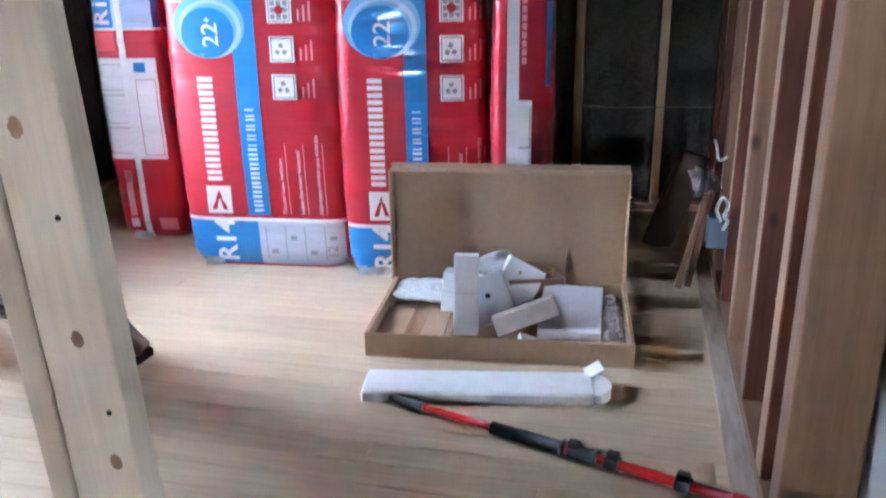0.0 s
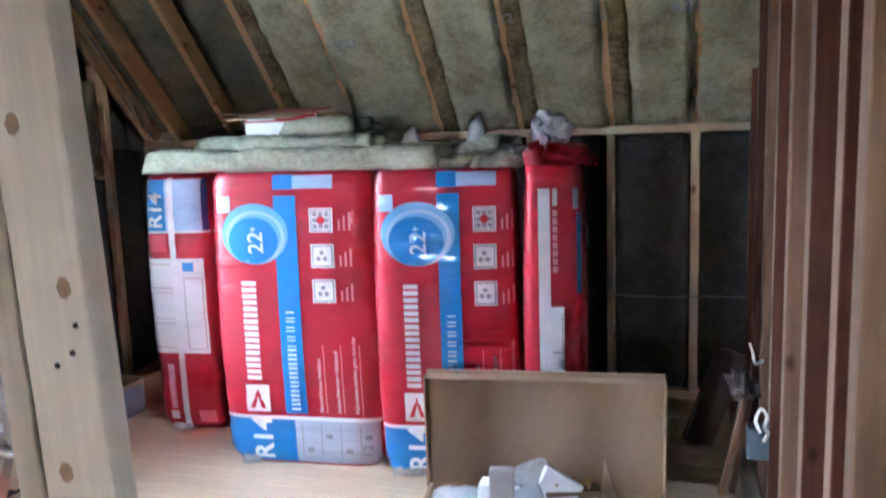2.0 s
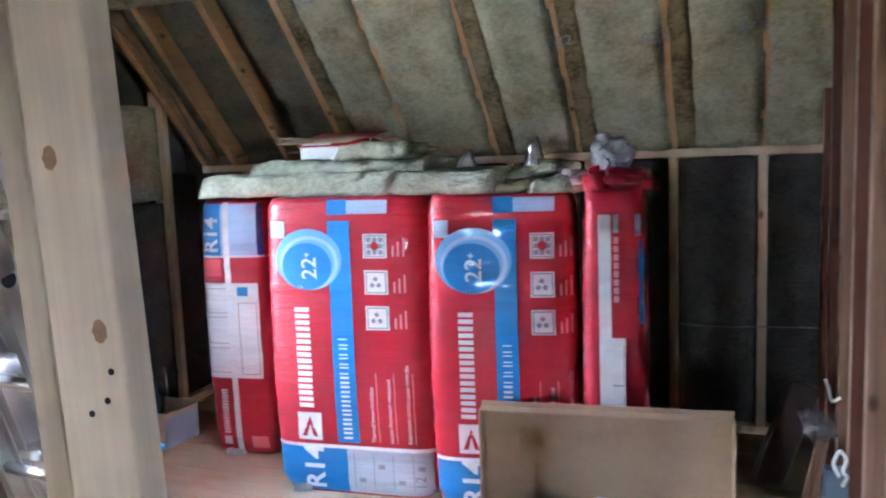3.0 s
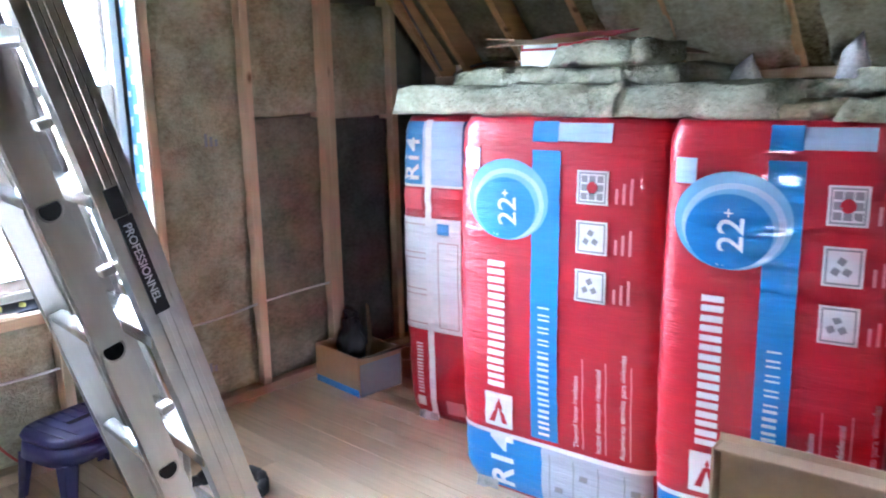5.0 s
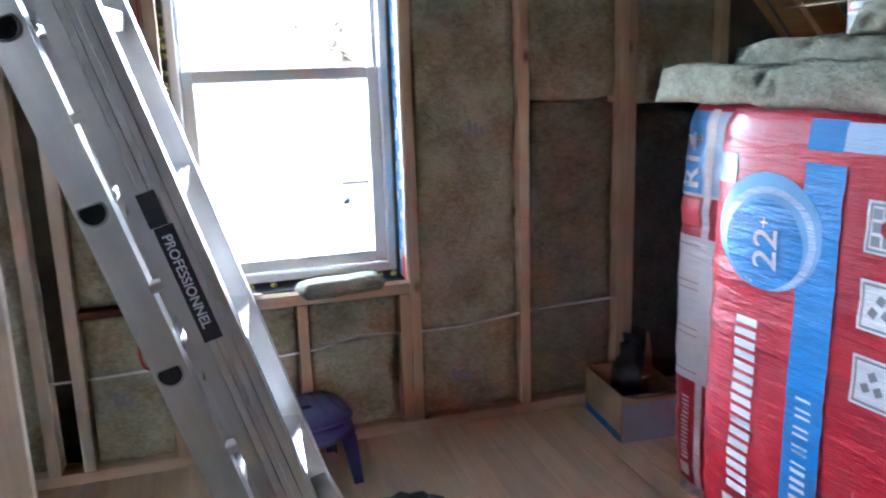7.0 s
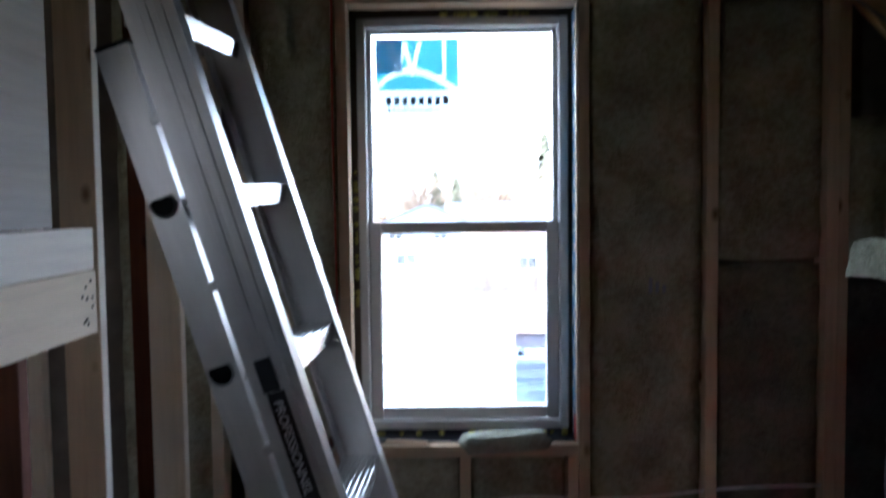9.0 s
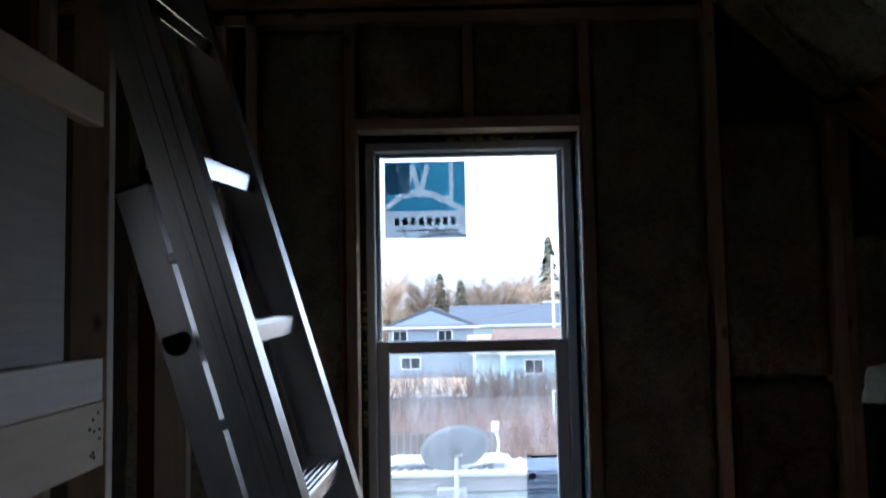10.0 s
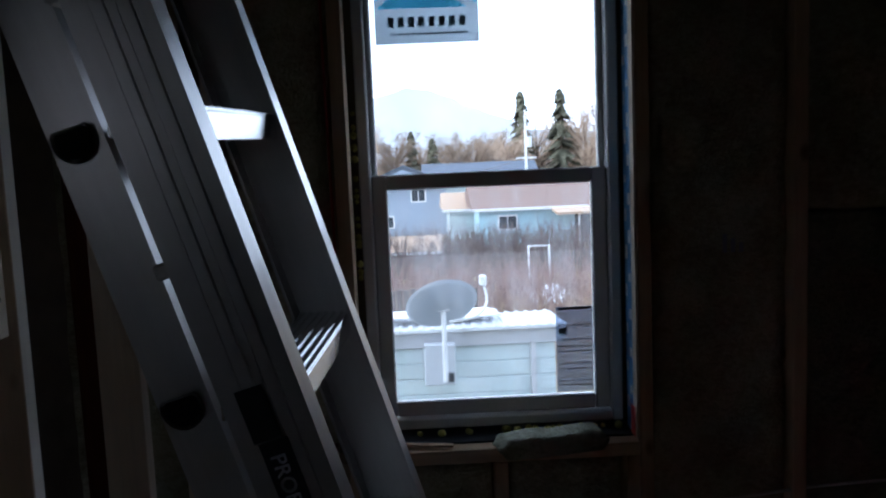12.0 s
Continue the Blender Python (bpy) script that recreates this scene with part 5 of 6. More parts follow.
cable("white_cable", [(-1.99, 1.35, 0.35), (-1.97, 1.41, 0.40), (-1.99, 1.45, 0.34), (-1.98, 1.40, 0.2), (-1.99, 1.36, 0.1)], 0.005, CABLE_WHITE, "loose end of white cable at a stud")
cable("rafter_cable", [on_slope(-2.585, 0.05, -0.012), on_slope(-2.55, 0.35, -0.02), on_slope(-2.54, 0.7, -0.012), on_slope(-2.59, 1.0, -0.03), on_slope(-2.62, 1.06, -0.05), on_slope(-2.64, 1.02, -0.01)], 0.006, CABLE_GREY, "grey cable stapled along a rafter")
cable("plate_cable", [(-2.5, KY - 0.006, 1.33), (-2.3, KY - 0.012, 1.36), (-2.05, KY - 0.03, 1.352), (-1.75, KY - 0.006, 1.33)], 0.005, CABLE_GREY, "grey cable sagging along the top plate")
cable("knee_cable", [(-0.1, KY - 0.004, 0.5), (0.08, KY + 0.012, 0.49), (0.26, KY - 0.004, 0.5), (0.5, KY + 0.01, 0.5)], 0.0028, CABLE_GREY, "thin cable across the knee wall")

# ---- things by the old stud wall ----
eb = thing("electrical_box", "grey blue electrical box nailed to a stud", "electrical box", pose(RX - 0.035, 2.93, 0.235))
part("body", frame_ring(-0.003, 0.052, 0, 0.105, 0.004, -0.032, 0.033, 0.002), BOX_BLUE, eb)
part("back", block((-0.032, 0.045, 0), (0.033, 0.052, 0.105), 0.002), BOX_BLUE, eb)
part("cover", block((-0.030, -0.006, 0.003), (0.031, -0.001, 0.102), 0.002), BOX_BLUE, eb)
cable("looped_cable", [(RX - 0.03, 2.92, 0.33), (RX - 0.045, 2.915, 0.37), (RX - 0.03, 2.91, 0.41), (RX - 0.012, 2.915, 0.385), (RX - 0.02, 2.91, 0.35), (RX - 0.008, 2.92, 0.33), (RX - 0.02, 2.92, 0.30)], 0.0055, CABLE_WHITE, "white cable looped out of the electrical box")
cable("cable_hook", [(RX + 0.006, 3.25, 0.47), (RX - 0.02, 3.24, 0.46), (RX - 0.03, 3.245, 0.50), (RX - 0.04, 3.25, 0.53)], 0.005, CABLE_WHITE, "short hook of white cable on a stud")
for dx, y, t0 in ((0.0, 3.16, 12), (0.035, 3.18, 9)):
    solid("wood_stick", block((-0.011, -0.011, 0), (0.011, 0.011, 0.36), 0.002), OLD_TAN["z"], "thin wooden stick leaning by the stud wall", "stick", m=pose(0.345 + dx, y, 0.0, -4, t0, 0))
# plank coloured almost black for the unlit corner it leans in
solid("old_plank", block((-0.06, -0.02, 0), (0.06, 0.02, 0.42), 0.003), flat("dark_shaded_wood", (0.045, 0.022, 0.015, 1), 0.7, vary=0.4, grain=14), "dark old plank leaning against the studs", "plank", m=pose(0.27, 3.62, 0.0, 4, 18, 20))
solid("plastic_wrap", slab((0.10, 0.09, 0.10), 0.02, 0.04, 0.02, 8.8, 25), film_material("dusty_film", (0.4, 0.36, 0.34, 1), 0.4), "dusty crumpled plastic hung on the sticks", "plastic wrap", m=pose(0.41, 3.17, 0.34), smooth=True)
bm = bmesh.new()
for x, y, z in ((RX + 0.05, 2.2795, 0.33), (RX + 0.04, 1.7415, 0.5), (RX + 0.06, 1.7415, 0.36), (RX + 0.05, 1.7415, 0.28), (RX + 0.075, 1.7415, 0.75)):
    bmesh.ops.create_cone(bm, cap_ends=True, segments=10, radius1=0.004, radius2=0.004, depth=0.002, matrix=pose(x, y, z, 90))
part("nail_heads", bm, RUSTY, wall_right)
bm = bmesh.new()
for i in range(9):
    bmesh.ops.create_cone(bm, cap_ends=True, segments=8, radius1=0.004, radius2=0.004, depth=0.002, matrix=pose(-1.86 + random.random() * 0.07, 1.4325, 1.09 + random.random() * 0.1, 90))
part("nail_holes", bm, HOLE, wall_inner)
# grade stamps on the wool
for x, s in ((-1.30, 0.55), (-0.58, 0.62), (-0.20, 0.60), (0.16, 0.62), (-1.62, 0.95)):
    me = text_mesh("R22", 0.05)
    me.materials.append(PRINT_GREY)
    o = on_slope(x, s, -0.016)
    ex, es = Vector((1, 0, 0)), Vector((0, -math.cos(ANG), math.sin(ANG)))
    m = Matrix((ex, es, ex.cross(es))).transposed().to_4x4()
    part("stamp", me, None, ceiling, at=Matrix.Translation(o) @ m @ pose(0, 0, 0, 0, 0, 6))
for y, z in ((2.80, 0.16), (1.66, 0.24), (2.88, 1.05), (1.65, 1.3)):
    bm = bmesh.new()
    for q in range(3):
        block((GX - 0.0165, y + q * 0.022, z), (GX - 0.0155, y + q * 0.022 + 0.012, z + 0.05 - 0.012 * q), bm=bm)
    part("stamp", bm, PRINT_GREY, wall_gable)


# ---- stickers on the panes ----
sticker = thing("window_sticker", "blue and white manufacturer's sticker seen from behind", "sticker", pose(-2.8485, 1.985, 1.645))
SX = 0.0006
part("sheet", block((0, 0, 0), (SX, 0.285, 0.27)), stained("pale_sticker", (0.5, 0.54, 0.56, 1), 0.3), sticker)
STROKES = ((0.05, 0.25, 0.075, 0.15), (0.10, 0.25, 0.075, 0.15), (0.10, 0.25, 0.125, 0.15), (0.15, 0.25, 0.125, 0.15), (0.235, 0.255, 0.235, 0.14), (0.235, 0.14, 0.20, 0.135))


def inked(y, z):
    """Whether the sticker's blue covers this place of it, or a pale stroke does."""
    if abs(z - (0.095 + 0.065 * math.sin(math.pi * min(1, y / 0.275) ** 0.8))) < 0.012:
        return False
    for y0, z0, y1, z1 in STROKES:
        f = min(1, max(0, ((y - y0) * (y1 - y0) + (z - z0) * (z1 - z0)) / ((y1 - y0) ** 2 + (z1 - z0) ** 2)))
        if math.hypot(y - y0 - f * (y1 - y0), z - z0 - f * (z1 - z0)) < 0.0085:
            return False
    return True


bm = bmesh.new()
C = 0.0035
for a in range(79):
    for b in range(49):
        y, z = 0.004 + C * a, 0.095 + C * b
        if inked(y + C / 2, z + C / 2):
            bm.faces.new([bm.verts.new((SX + 0.0006, yy, zz)) for yy, zz in ((y, z), (y + C, z), (y + C, z + C), (y, z + C))])
part("blue_field", bm, stained("blue_sticker", (0.16, 0.56, 0.76, 1), 0.3), sticker, "blue field with pale strokes")
for q in range(8):
    part("name_bar", block((SX + 0.0005, 0.035 + q * 0.028, 0.045), (SX + 0.001, 0.052 + q * 0.028, 0.072)), stained("sticker_grey_print", (0.2, 0.24, 0.26, 1), 0.3), sticker)
part("small_print", block((SX + 0.0005, 0.04, 0.024), (SX + 0.001, 0.255, 0.029)), stained("sticker_grey_print", (0.2, 0.24, 0.26, 1), 0.3), sticker)
part("corner_note", block((SX + 0.002, 0.004, 0.155), (SX + 0.0025, 0.09, 0.265)), stained("dark_note", (0.5, 0.62, 0.68, 1), 0.35), sticker, "darker small note")
sticker2 = thing("data_sticker", "white data sticker with dark printed lines on the pane", "sticker", pose(-2.8225, 2.455, 0.655))
part("sheet", block((0, 0, 0), (0.0006, 0.105, 0.245)), stained("data_sheet", (0.72, 0.78, 0.88, 1), 0.3), sticker2)
bm = bmesh.new()
for z in (0.236, 0.19, 0.15, 0.13, 0.115, 0.08, 0.065, 0.03, 0.018):
    block((0.001, 0.006, z), (0.0015, 0.1, z + (0.008 if z > 0.2 else 0.003)), bm=bm)
block((0.001, 0.008, 0.165), (0.0015, 0.03, 0.185), bm=bm)
part("printed_lines", bm, PRINT_GREY, sticker2)

# ---- outdoors ----
indoors = set(bpy.data.objects)
GZ = -4.05
SIDING = surface("pale_siding", (0.46, 0.54, 0.55, 1), 0.8, grain=4, vary=0.12, blotch=0.5)
TEAL = surface("pale_blue_siding", (0.38, 0.55, 0.62, 1), 0.8, grain=4, vary=0.08, blotch=0.4)
GREY_BLUE = surface("grey_blue_siding", (0.30, 0.36, 0.44, 1), 0.8, grain=4, vary=0.1, blotch=0.4)
ROOF_METAL = surface("galvanised_roof", (0.62, 0.64, 0.66, 1), 0.45, 0.3, grain=6, vary=0.2)
ROOF_DARK = surface("dark_shingles", (0.10, 0.115, 0.14, 1), 0.9, grain=8, vary=0.3)
ROOF_TAN = surface("tan_roof", (0.42, 0.30, 0.2, 1), 0.9, grain=8, vary=0.2)
ROOF_BROWN = surface("brown_shingles", (0.22, 0.15, 0.12, 1), 0.9, grain=8, vary=0.25)
SNOW = surface("snow", (0.85, 0.87, 0.9, 1), 0.7, grain=5, vary=0.05)
GRASS = surface("winter_grass", (0.22, 0.18, 0.10, 1), 0.95, grain=1.2, vary=0.5, blotch=0.12)
FENCE = surface("weathered_fence", (0.16, 0.14, 0.13, 1), 0.95, grain=9, vary=0.3)
BARK = surface("bark", (0.16, 0.11, 0.08, 1), 0.95, grain=10, vary=0.3)
# lightened: glare and haze over the far trees are in this colour
TWIG = surface("bare_twigs", (0.42, 0.32, 0.23, 1), 0.95, grain=3, vary=0.4, per=0.3)
REDTWIG = surface("reddish_twigs", (0.26, 0.19, 0.165, 1), 0.95, grain=3, vary=0.45, per=0.3)
# needles paled towards tan for the haze in front of them
NEEDLE = surface("spruce_needles", (0.12, 0.115, 0.075, 1), 0.95, grain=5, vary=0.5)
PANE_DARK = flat("dark_pane", (0.03, 0.04, 0.05, 1), 0.08)
TRIM = flat("white_trim", (0.75, 0.76, 0.76, 1), 0.5)
# distance haze is put into the mountain's pale colour
HILL = surface("haze_tinted_hill", (0.70, 0.75, 0.82, 1), 1.0, grain=0.02, vary=0.15, bump=0.0, blotch=0.008, spec=0.0)
bm = bmesh.new()
bmesh.ops.create_grid(bm, x_segments=40, y_segments=40, size=1500)
for v in bm.verts:
    v.co.z = 0 if v.co.length < 100 else noise.noise(v.co * 0.01) * 0.8
ground = solid("ground", bm, GRASS, "dry winter grass of back yards", "ground", "structure", m=pose(0, 0, GZ))

# the walls and storey under the attic
lower = solid("house_wall_below", block((-2.92, -1.75, GZ), (2.2, 4.6, -0.1)), SIDING, "plain storey below the attic", "wall", "structure")

shed = thing("shed", "pale shed with a corrugated metal roof below the window", "shed", pose(-8.3, 0, -0.26))
part("wall", block((-0.75, -4.5, GZ + 0.26), (0.0, 3.4, -0.13), 0.01), SIDING, shed)
bm = bmesh.new()
for i in range(79):
    y = -4.7 + i * 0.104
    block((-0.85, y, -0.06), (0.12, y + 0.05, -0.042), 0.008, bm)
block((-0.85, -4.7, -0.09), (0.12, 3.5, -0.055), 0.004, bm)
part("roof", bm, ROOF_METAL, shed, "corrugated metal roof", at=pose(0, 0, 0.04, 0, -3, 0))
part("fascia", block((0.03, -4.7, -0.2), (0.06, 3.48, -0.06), 0.004), GREY_PLASTIC, shed)
for k in range(9):
    part("siding_board", block((0.003, -4.5, -0.36 - k * 0.16), (0.012, 3.4, -0.215 - k * 0.16), 0.003), SIDING, shed)
part("post", block((0.02, 3.15, -2.2), (0.07, 3.2, -0.16)), GREY_PLASTIC, shed)
part("snow", slab((0.6, 7.4, 0.05), 0.02, 0.03, 0.15, 2.0, 3), SNOW, shed, "thin snow on the roof", True, pose(-0.4, -0.8, 0.01, 0, -3, 0))

dish = thing("satellite_dish", "grey satellite dish on a pole behind the window", "satellite dish", pose(-7.75, 2.29, -0.12))
bm = bmesh.new()
rings = []
for k in range(9):
    r = 0.37 * k / 8
    rings.append([bm.verts.new((r * math.cos(2 * math.pi * i / 36), r * 0.9 * math.sin(2 * math.pi * i / 36), 0.09 * (k / 8) ** 2)) for i in range(36)] if k else [bm.verts.new((0, 0, 0))])
for i in range(36):
    bm.faces.new((rings[0][0], rings[1][i], rings[1][(i + 1) % 36]))
for r0, r1 in zip(rings[1:], rings[2:]):
    for i in range(36):
        bm.faces.new((r0[i], r1[i], r1[(i + 1) % 36], r0[(i + 1) % 36]))
bmesh.ops.solidify(bm, geom=bm.faces[:], thickness=0.008)
part("reflector", bm, flat("grey_dish", (0.36, 0.39, 0.42, 1), 0.5), dish, "", True, pose(0, 0, 0.10, 0, -45, 10))
part("mast", tube([(0, 0.0, -0.55), (0, 0.0, 0.05), (-0.02, 0, 0.16)], 0.022, 10), flat("pale_mast", (0.6, 0.62, 0.64, 1), 0.4), dish)
part("feed_arm", tube(sweep([(-0.03, 0.05, 0.0), (-0.12, 0.3, 0.02), (-0.25, 0.42, 0.12), (-0.3, 0.4, 0.3)]), 0.013, 8), TRIM, dish, "white feed arm")
part("feed_head", block((-0.33, 0.36, 0.28), (-0.26, 0.43, 0.38), 0.012), TRIM, dish)
part("bracket", block((-0.04, -0.06, 0.1), (0.02, 0.06, 0.2), 0.006), GREY_PLASTIC, dish)
hood = thing("roof_vent_box", "grey metal box on the shed wall", "vent box", pose(-8.2, 2.1, -0.80))
part("body", block((0, 0, 0), (0.12, 0.30, 0.40), 0.01), flat("grey_metal_box", (0.4, 0.43, 0.46, 1), 0.5), hood)
part("grille", block((0.121, 0.2, 0.03), (0.125, 0.28, 0.12), 0.001), BLACK, hood)


def house(name, label, x, y, w, d, wall_h, roof_h, wall_mat, roof_mat, windows, ridge="y", turn=0):
    h = thing(name, label, "house", pose(x, y, GZ, 0, 0, turn))
    part("wall", block((-d, -w / 2, 0), (0, w / 2, wall_h)), wall_mat, h)
    bm = bmesh.new()
    o = 0.5
    if ridge == "y":
        a = [(o, -w / 2 - o, wall_h - 0.1), (o, w / 2 + o, wall_h - 0.1), (-d - o, w / 2 + o, wall_h - 0.1), (-d - o, -w / 2 - o, wall_h - 0.1), (-d / 2, -w / 2 - o, wall_h + roof_h), (-d / 2, w / 2 + o, wall_h + roof_h)]
    else:
        a = [(o, w / 2 + o, wall_h - 0.1), (-d - o, w / 2 + o, wall_h - 0.1), (-d - o, -w / 2 - o, wall_h - 0.1), (o, -w / 2 - o, wall_h - 0.1), (o, 0, wall_h + roof_h), (-d - o, 0, wall_h + roof_h)]
    vs = [bm.verts.new(p) for p in a]
    if ridge == "y":
        fs = ((0, 1, 5, 4), (2, 3, 4, 5), (0, 4, 3), (1, 2, 5), (3, 2, 1, 0))
    else:
        fs = ((0, 1, 5, 4), (2, 3, 4, 5), (0, 4, 3), (1, 2, 5), (3, 2, 1, 0))
    for f in fs:
        bm.faces.new([vs[i] for i in f])
    part("roof", bm, roof_mat, h)
    if ridge == "x":
        bm = bmesh.new()
        bm.faces.new([bm.verts.new(p) for p in ((o + 0.01, -w / 2 + 0.3, wall_h), (o + 0.01, w / 2 - 0.3, wall_h), (o + 0.01, 0, wall_h + roof_h - 0.35))])
        part("gable", bm, wall_mat, h)
    part("fascia", block((o, -w / 2 - o, wall_h - 0.25), (o + 0.06, w / 2 + o, wall_h - 0.08)), TRIM, h)
    for yy, zz, ww, hh in windows:
        wn_ = part("window", block((-0.02, yy - ww / 2, zz), (0.05, yy + ww / 2, zz + hh)), TRIM, h)
        part("pane", block((0.051, yy - ww / 2 + 0.1, zz + 0.1), (0.06, yy - 0.03, zz + hh - 0.1)), PANE_DARK, wn_)
        part("pane", block((0.051, yy + 0.03, zz + 0.1), (0.06, yy + ww / 2 - 0.1, zz + hh - 0.1)), PANE_DARK, wn_)
    return h


teal = house("house", "low pale blue bungalow with a brown roof", -52, 11.5, 10.5, 8, 2.5, 1.3, TEAL, ROOF_BROWN, ((-3.4, 0.95, 1.3, 1.0),))
part("porch_roof", block((0.0, -0.6, 2.05), (2.4, 4.6, 2.2)), ROOF_TAN, teal, "pale porch roof", at=pose(0, 0, 0.15, 0, 5, 0))
part("patio_door", block((0.02, 1.0, 0.1), (0.07, 3.2, 2.0)), PANE_DARK, teal, "dark glazed patio door")
for yy in (0.8, 4.4):
    part("porch_post", block((2.1, yy, 0), (2.2, yy + 0.1, 2.1)), TRIM, teal)
house("house", "grey blue two storey house with white windows", -62, 1.3, 6.6, 9, 4.0, 1.45, GREY_BLUE, ROOF_DARK, ((-2.4, 2.55, 1.2, 1.1), (1.1, 2.55, 1.2, 1.1), (-1.6, 0.6, 1.6, 1.0)), "x")
house("house", "long house with a dark blue shingle roof", -80, 9.0, 11, 10, 3.6, 1.9, SIDING, ROOF_DARK, ((-3, 1.2, 1.6, 1.2), (2, 1.2, 1.6, 1.2)))
house("house", "tan roofed low building between houses", -56.5, 6.2, 3.4, 5, 2.3, 1.0, SIDING, ROOF_TAN, ())
house("outbuilding", "small outbuilding with a sloping tan roof", -44, 1.3, 3.4, 3, 0.8, 0.6, ROOF_BROWN, ROOF_TAN, ())


def fence(x, y0, y1, h, label):
    f = thing("fence", label, "fence")
    n = int((y1 - y0) / 0.16)
    me = finish(block((-0.012, 0, 0), (0.012, 0.14, h), 0.004), "fence_board", FENCE)
    for i in range(n):
        part("fence_board", me, None, f, at=pose(x + random.uniform(-0.01, 0.01), y0 + i * 0.16, GZ + random.uniform(-0.06, 0.02)))
    part("rail", block((x - 0.06, y0, GZ + 0.4), (x - 0.02, y1, GZ + 0.5)), FENCE, f)
    return f


fence(-19.0, -9.0, 3.6, 2.5, "tall weathered board fence round a yard")
fence(-38.0, -9.0, 16.0, 1.1, "grey board fence behind bare bushes")


def twigs(name, label, cx, cy, rx, ry, h, count, mat, width=0.02, lean=0.3):
    """A thicket of thin bare stems with side twigs."""
    bm = bmesh.new()
    for i in range(count):
        x, y = cx + random.uniform(-rx, rx), cy + random.uniform(-ry, ry)
        hh = h * random.uniform(0.5, 1.1)
        d = Vector((random.gauss(0, lean), random.gauss(0, lean), 1)).normalized()
        p = Vector((x, y, GZ))
        for q in range(3):
            a, b = p + d * hh * (0.0 if q == 0 else random.uniform(0.25, 0.6)), None
            dd = d if q == 0 else (d + Vector((random.gauss(0, 0.5), random.gauss(0, 0.5), 0.2))).normalized()
            b = a + dd * hh * (1.0 if q == 0 else random.uniform(0.25, 0.5))
            w = width * (1 if q == 0 else 0.6)
            s = dd.cross(Vector((random.random() - 0.5, random.random() - 0.5, 0.1))).normalized() * w
            s2 = dd.cross(s).normalized() * w
            bm.faces.new((bm.verts.new(a - s), bm.verts.new(a + s), bm.verts.new(b)))
            bm.faces.new((bm.verts.new(a - s2), bm.verts.new(a + s2), bm.verts.new(b)))
    return solid(name, bm, mat, label, "bushes", "stuff")


twigs("bush_thicket", "reddish bare bushes along the yard fence", -29, 3, 5.5, 13, 1.9, 4200, REDTWIG, 0.022)
twigs("bush_thicket", "tall dry grass and bare stems behind the shed", -22, 2, 3.5, 9, 1.7, 2000, TWIG, 0.012, 0.18)
twigs("bush_thicket", "brown bare shrubs between the houses", -45, 1, 4, 11, 2.3, 1500, REDTWIG, 0.03)


def bare_tree(x, y, h, seed, label, mat=TWIG):
    rnd = random.Random(seed)
    t = thing("bare_tree", label, "tree", pose(x, y, GZ))
    part("trunk", tube([(0, 0, 0), (0.1, 0.05, h * 0.35), (0.05, 0.1, h * 0.6)], [h * 0.022, h * 0.017, h * 0.01], 8), BARK, t)
    bm = bmesh.new()
    tips = []
    for i in range(26):
        a, z = rnd.uniform(0, 6.28), h * rnd.uniform(0.22, 0.6)
        d = Vector((math.cos(a) * 0.7, math.sin(a) * 0.7, rnd.uniform(0.5, 1.3))).normalized()
        p0 = Vector((0.05, 0.05, z))
        p1 = p0 + d * h * rnd.uniform(0.2, 0.42)
        tube([p0, p0.lerp(p1, 0.5) + Vector((0, 0, 0.1)), p1], [h * 0.007, h * 0.005, h * 0.002], 5, bm, False)
        tips += [p0.lerp(p1, f) for f in (0.4, 0.6, 0.8, 1.0)]
    part("limbs", bm, BARK, t)
    bm = bmesh.new()
    for p in tips:
        for q in range(26):
            d = Vector((rnd.gauss(0, 0.6), rnd.gauss(0, 0.6), rnd.uniform(0.1, 1))).normalized()
            s = d.cross(Vector((rnd.random() - 0.5, rnd.random() - 0.5, 0.2))).normalized() * h * 0.0022
            o = p + Vector((rnd.gauss(0, 1), rnd.gauss(0, 1), rnd.gauss(0, 1))) * h * 0.022
            bm.faces.new((bm.verts.new(o - s), bm.verts.new(o + s), bm.verts.new(o + d * h * rnd.uniform(0.05, 0.12))))
    part("crown", bm, mat, t, "bare pinkish brown twigs")
    return t


def spruce(x, y, h, seed, label):
    rnd = random.Random(seed)
    t = thing("spruce_tree", label, "tree", pose(x, y, GZ))
    part("trunk", tube([(0, 0, 0), (0, 0, h * 0.95)], [h * 0.018, h * 0.003], 7), BARK, t)
    bm = bmesh.new()
    for i in range(300):
        z = h * (0.1 + 0.9 * rnd.random() ** 1.1)
        r = (h - z) * 0.27 * rnd.uniform(0.4, 1.2) + 0.1
        a = rnd.uniform(0, 6.28)
        d = Vector((math.cos(a), math.sin(a), -0.35)).normalized()
        p0, p1 = Vector((0, 0, z)), Vector((0, 0, z)) + d * r
        s = Vector((-math.sin(a), math.cos(a), 0))
        for q in range(5):
            f = 0.2 + 0.2 * q
            o = p0.lerp(p1, f)
            w = h * 0.018 * rnd.uniform(0.6, 1.2)
            bm.faces.new((bm.verts.new(o - s * w * 1.4), bm.verts.new(o + d * w * 2.4 + Vector((0, 0, -w))), bm.verts.new(o + s * w * 1.4), bm.verts.new(o + Vector((0, 0, w * 0.9)))))
    part("crown", bm, NEEDLE, t, "dark green needles")
    return t


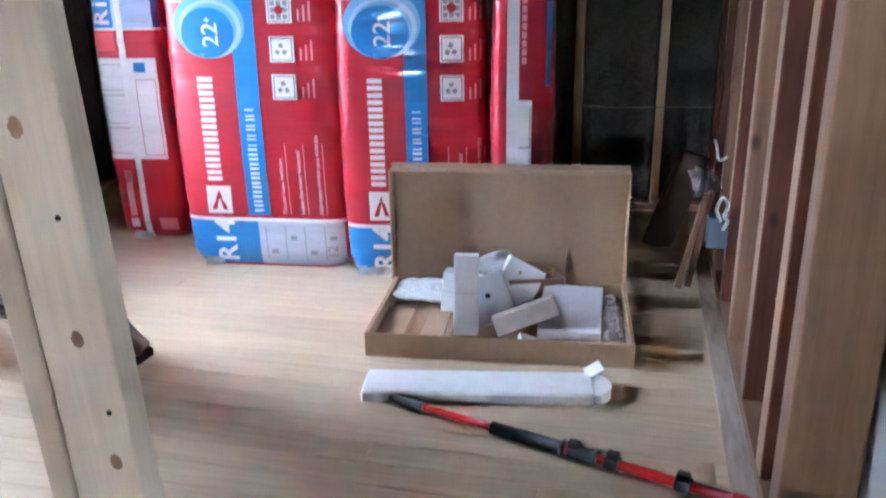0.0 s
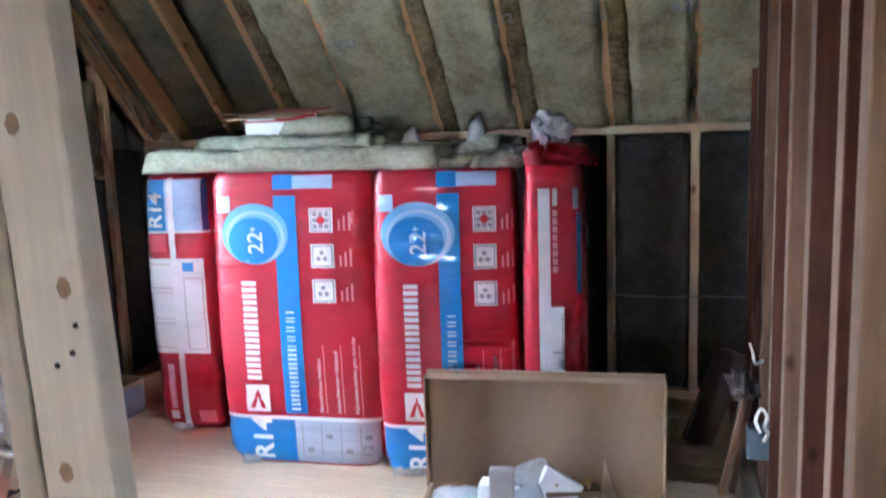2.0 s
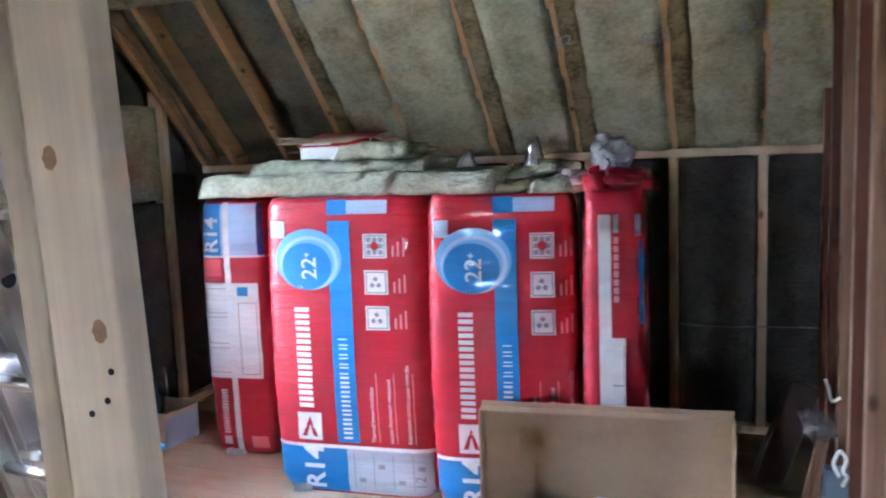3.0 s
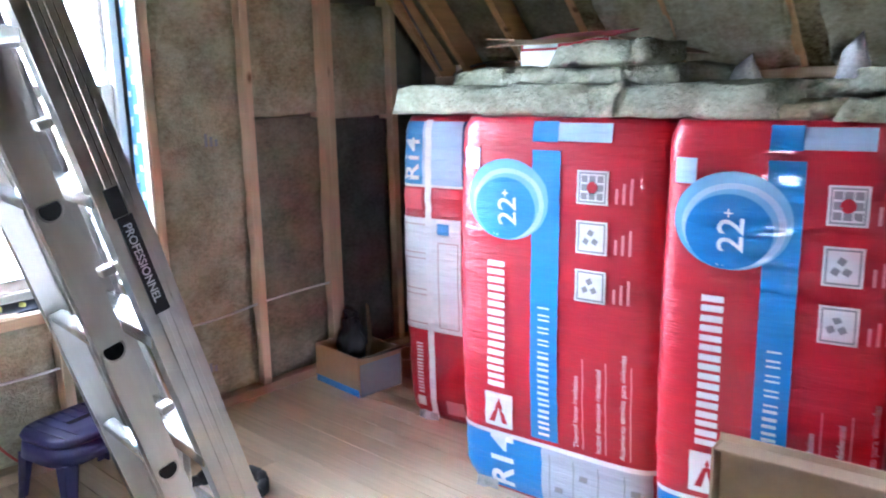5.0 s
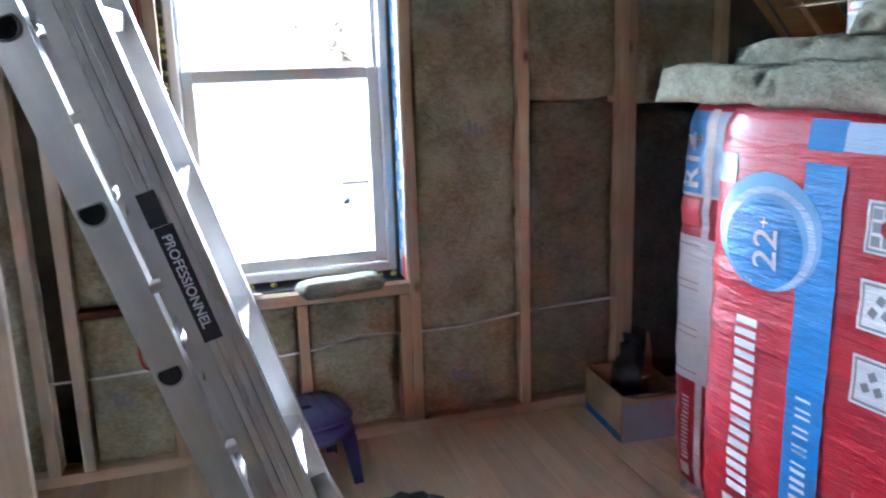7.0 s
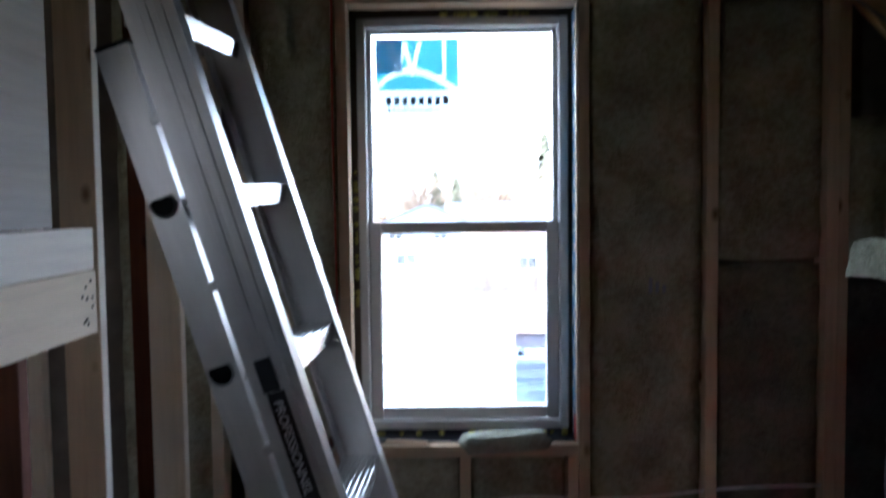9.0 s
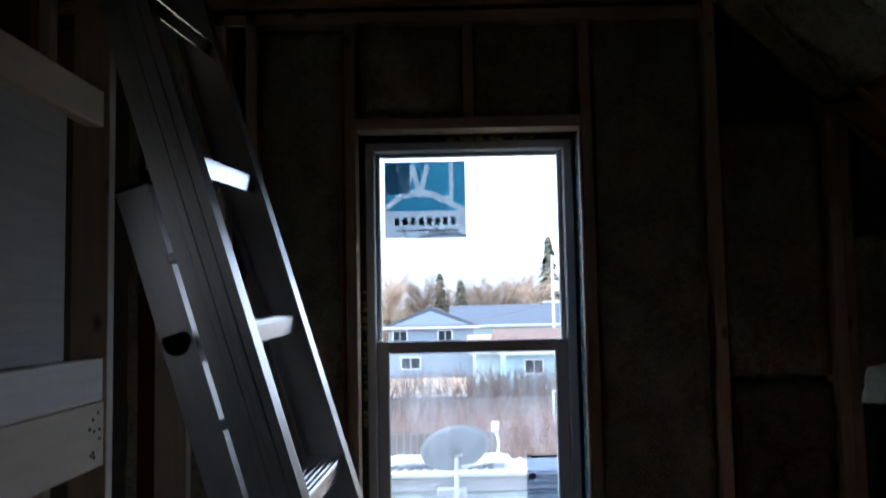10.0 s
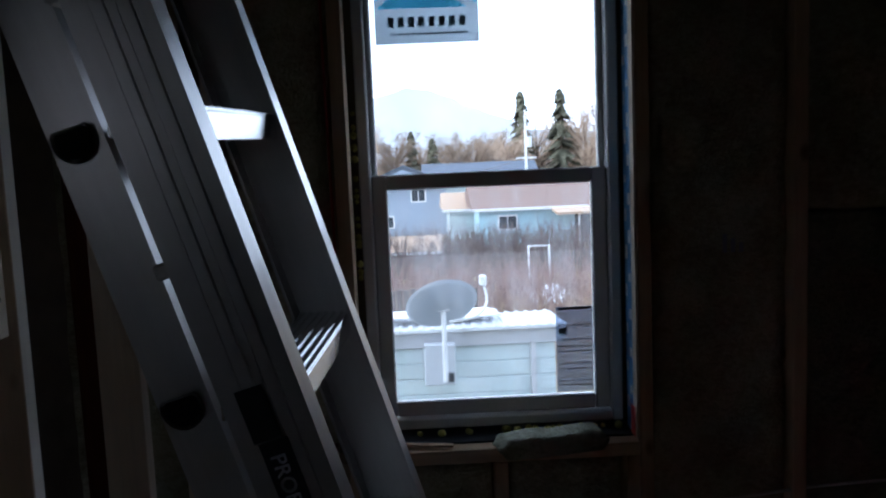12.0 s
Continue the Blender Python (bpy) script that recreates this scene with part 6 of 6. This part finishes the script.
for i, (x, y, h) in enumerate(((-92, -4, 11), (-96, 0, 10.5), (-100, 3, 9.5), (-90, 7, 9.5), (-95, 9.5, 10), (-98, 12, 10.5), (-96, 17, 12), (-92, 22, 12.5), (-104, 22, 12), (-98, 26, 13), (-110, 6, 10), (-100, -9, 12), (-90, 13, 9.5))):
    bare_tree(x, y, h, 40 + i, "bare winter tree beyond the roofs")
spruce(-94.6, 15, 13.5, 3, "tall dark spruce beyond the roofs")
spruce(-92, 19.2, 13.6, 5, "tall dark spruce with a broad foot")
spruce(-92, 4.4, 8.6, 7, "short dark spruce behind a roof")
spruce(-96, 2.0, 9.4, 9, "dark spruce among bare trees")
twigs("far_woods", "hazy bare woods in the distance", -130, 8, 8, 50, 9, 2600, TWIG, 0.09, 0.2)

pole2 = thing("utility_pole", "wooden utility pole with a pale transformer", "utility pole", pose(-70, 12.0, GZ))
part("mast", tube([(0, 0, 0), (0, 0, 9.8)], [0.14, 0.1], 8), TRIM, pole2)
part("transformer", tube([(0.3, 0.25, 6.6), (0.3, 0.25, 7.5)], 0.25, 10), TRIM, pole2)
part("crossarm", block((-0.06, -0.9, 5.6), (0.06, 0.9, 5.75)), TRIM, pole2)
part("wire", tube(sweep([(0, 0, 5.7), (0, -3, 4.9), (0, -7, 4.2)]), 0.02, 4), CABLE_GREY, pole2)
part("wire", tube(sweep([(0, 0.1, 5.7), (0, -12, 5.2), (0, -25, 5.6)]), 0.02, 4), CABLE_GREY, pole2)
frame2 = thing("swing_frame", "thin white yard frame over a patch of snow", "yard frame", pose(-34.5, 7.35, GZ))
for y in (-0.45, 0.45):
    part("post", tube([(0, y, 0), (0, y, 1.75)], 0.045, 8), TRIM, frame2)
part("crossbar", tube([(0, -0.45, 1.72), (0, 0.45, 1.72)], 0.03, 8), TRIM, frame2)
solid("snow_patch", slab((3.4, 2.0, 0.3), 0.1, 0.12, 0.12, 3.0, 4), SNOW, "melting patch of snow in the yard", "snow", m=pose(-31.5, 7.0, GZ - 0.05), smooth=True)
solid("yard_post", tube([(0, 0, 0), (0, 0, 2.2)], 0.05, 8), BARK, "thin wooden post in the yard", "post", m=pose(-15.5, 4.35, GZ))
bm = bmesh.new()
prev = None
for i in range(61):
    y = -600 + 20 * i
    z = 48 + 85 * math.exp(-((y - 0) / 140) ** 2) + 25 * noise.noise(Vector((y * 0.006, 0, 2))) + 8 * noise.noise(Vector((y * 0.03, 0, 5)))
    cur = (bm.verts.new((-1400, y, -10)), bm.verts.new((-1400, y, z)))
    if prev:
        bm.faces.new((prev[0], cur[0], cur[1], prev[1]))
    prev = cur
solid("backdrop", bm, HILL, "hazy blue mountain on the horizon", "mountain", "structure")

# the yards lie a little askew to the house
ASKEW = pose(-2.84, 2.28, 0) @ pose(0, 0, 0, 0, 0, 0.72) @ pose(2.84, -2.28, 0)
for ob in bpy.data.objects:
    if ob not in indoors and ob.parent is None and ob.name not in ("ground", "house_wall_below", "backdrop"):
        ob.matrix_basis = ASKEW @ ob.matrix_basis

# ---- floor boards, one by one ----
FW = 0.085
y, row = -1.7, 0
while y < KY + 0.06:
    x = -2.76 - random.random() * 1.2
    while x < 2.2:
        ln = random.uniform(1.4, 2.6)
        x0, x1 = max(x, -2.76), min(x + ln, 2.2)
        if x1 - x0 > 0.05:
            bm = block((-(x1 - x0) / 2 + 0.0006, -FW / 2 + 0.0007, -0.02), ((x1 - x0) / 2 - 0.0006, FW / 2 - 0.0007, 0), 0.0007)
            part("floor_board", bm, BOARD, floor, at=pose((x0 + x1) / 2, y + FW / 2, random.uniform(-0.0008, 0.0)))
        x += ln
    y += FW
    row += 1
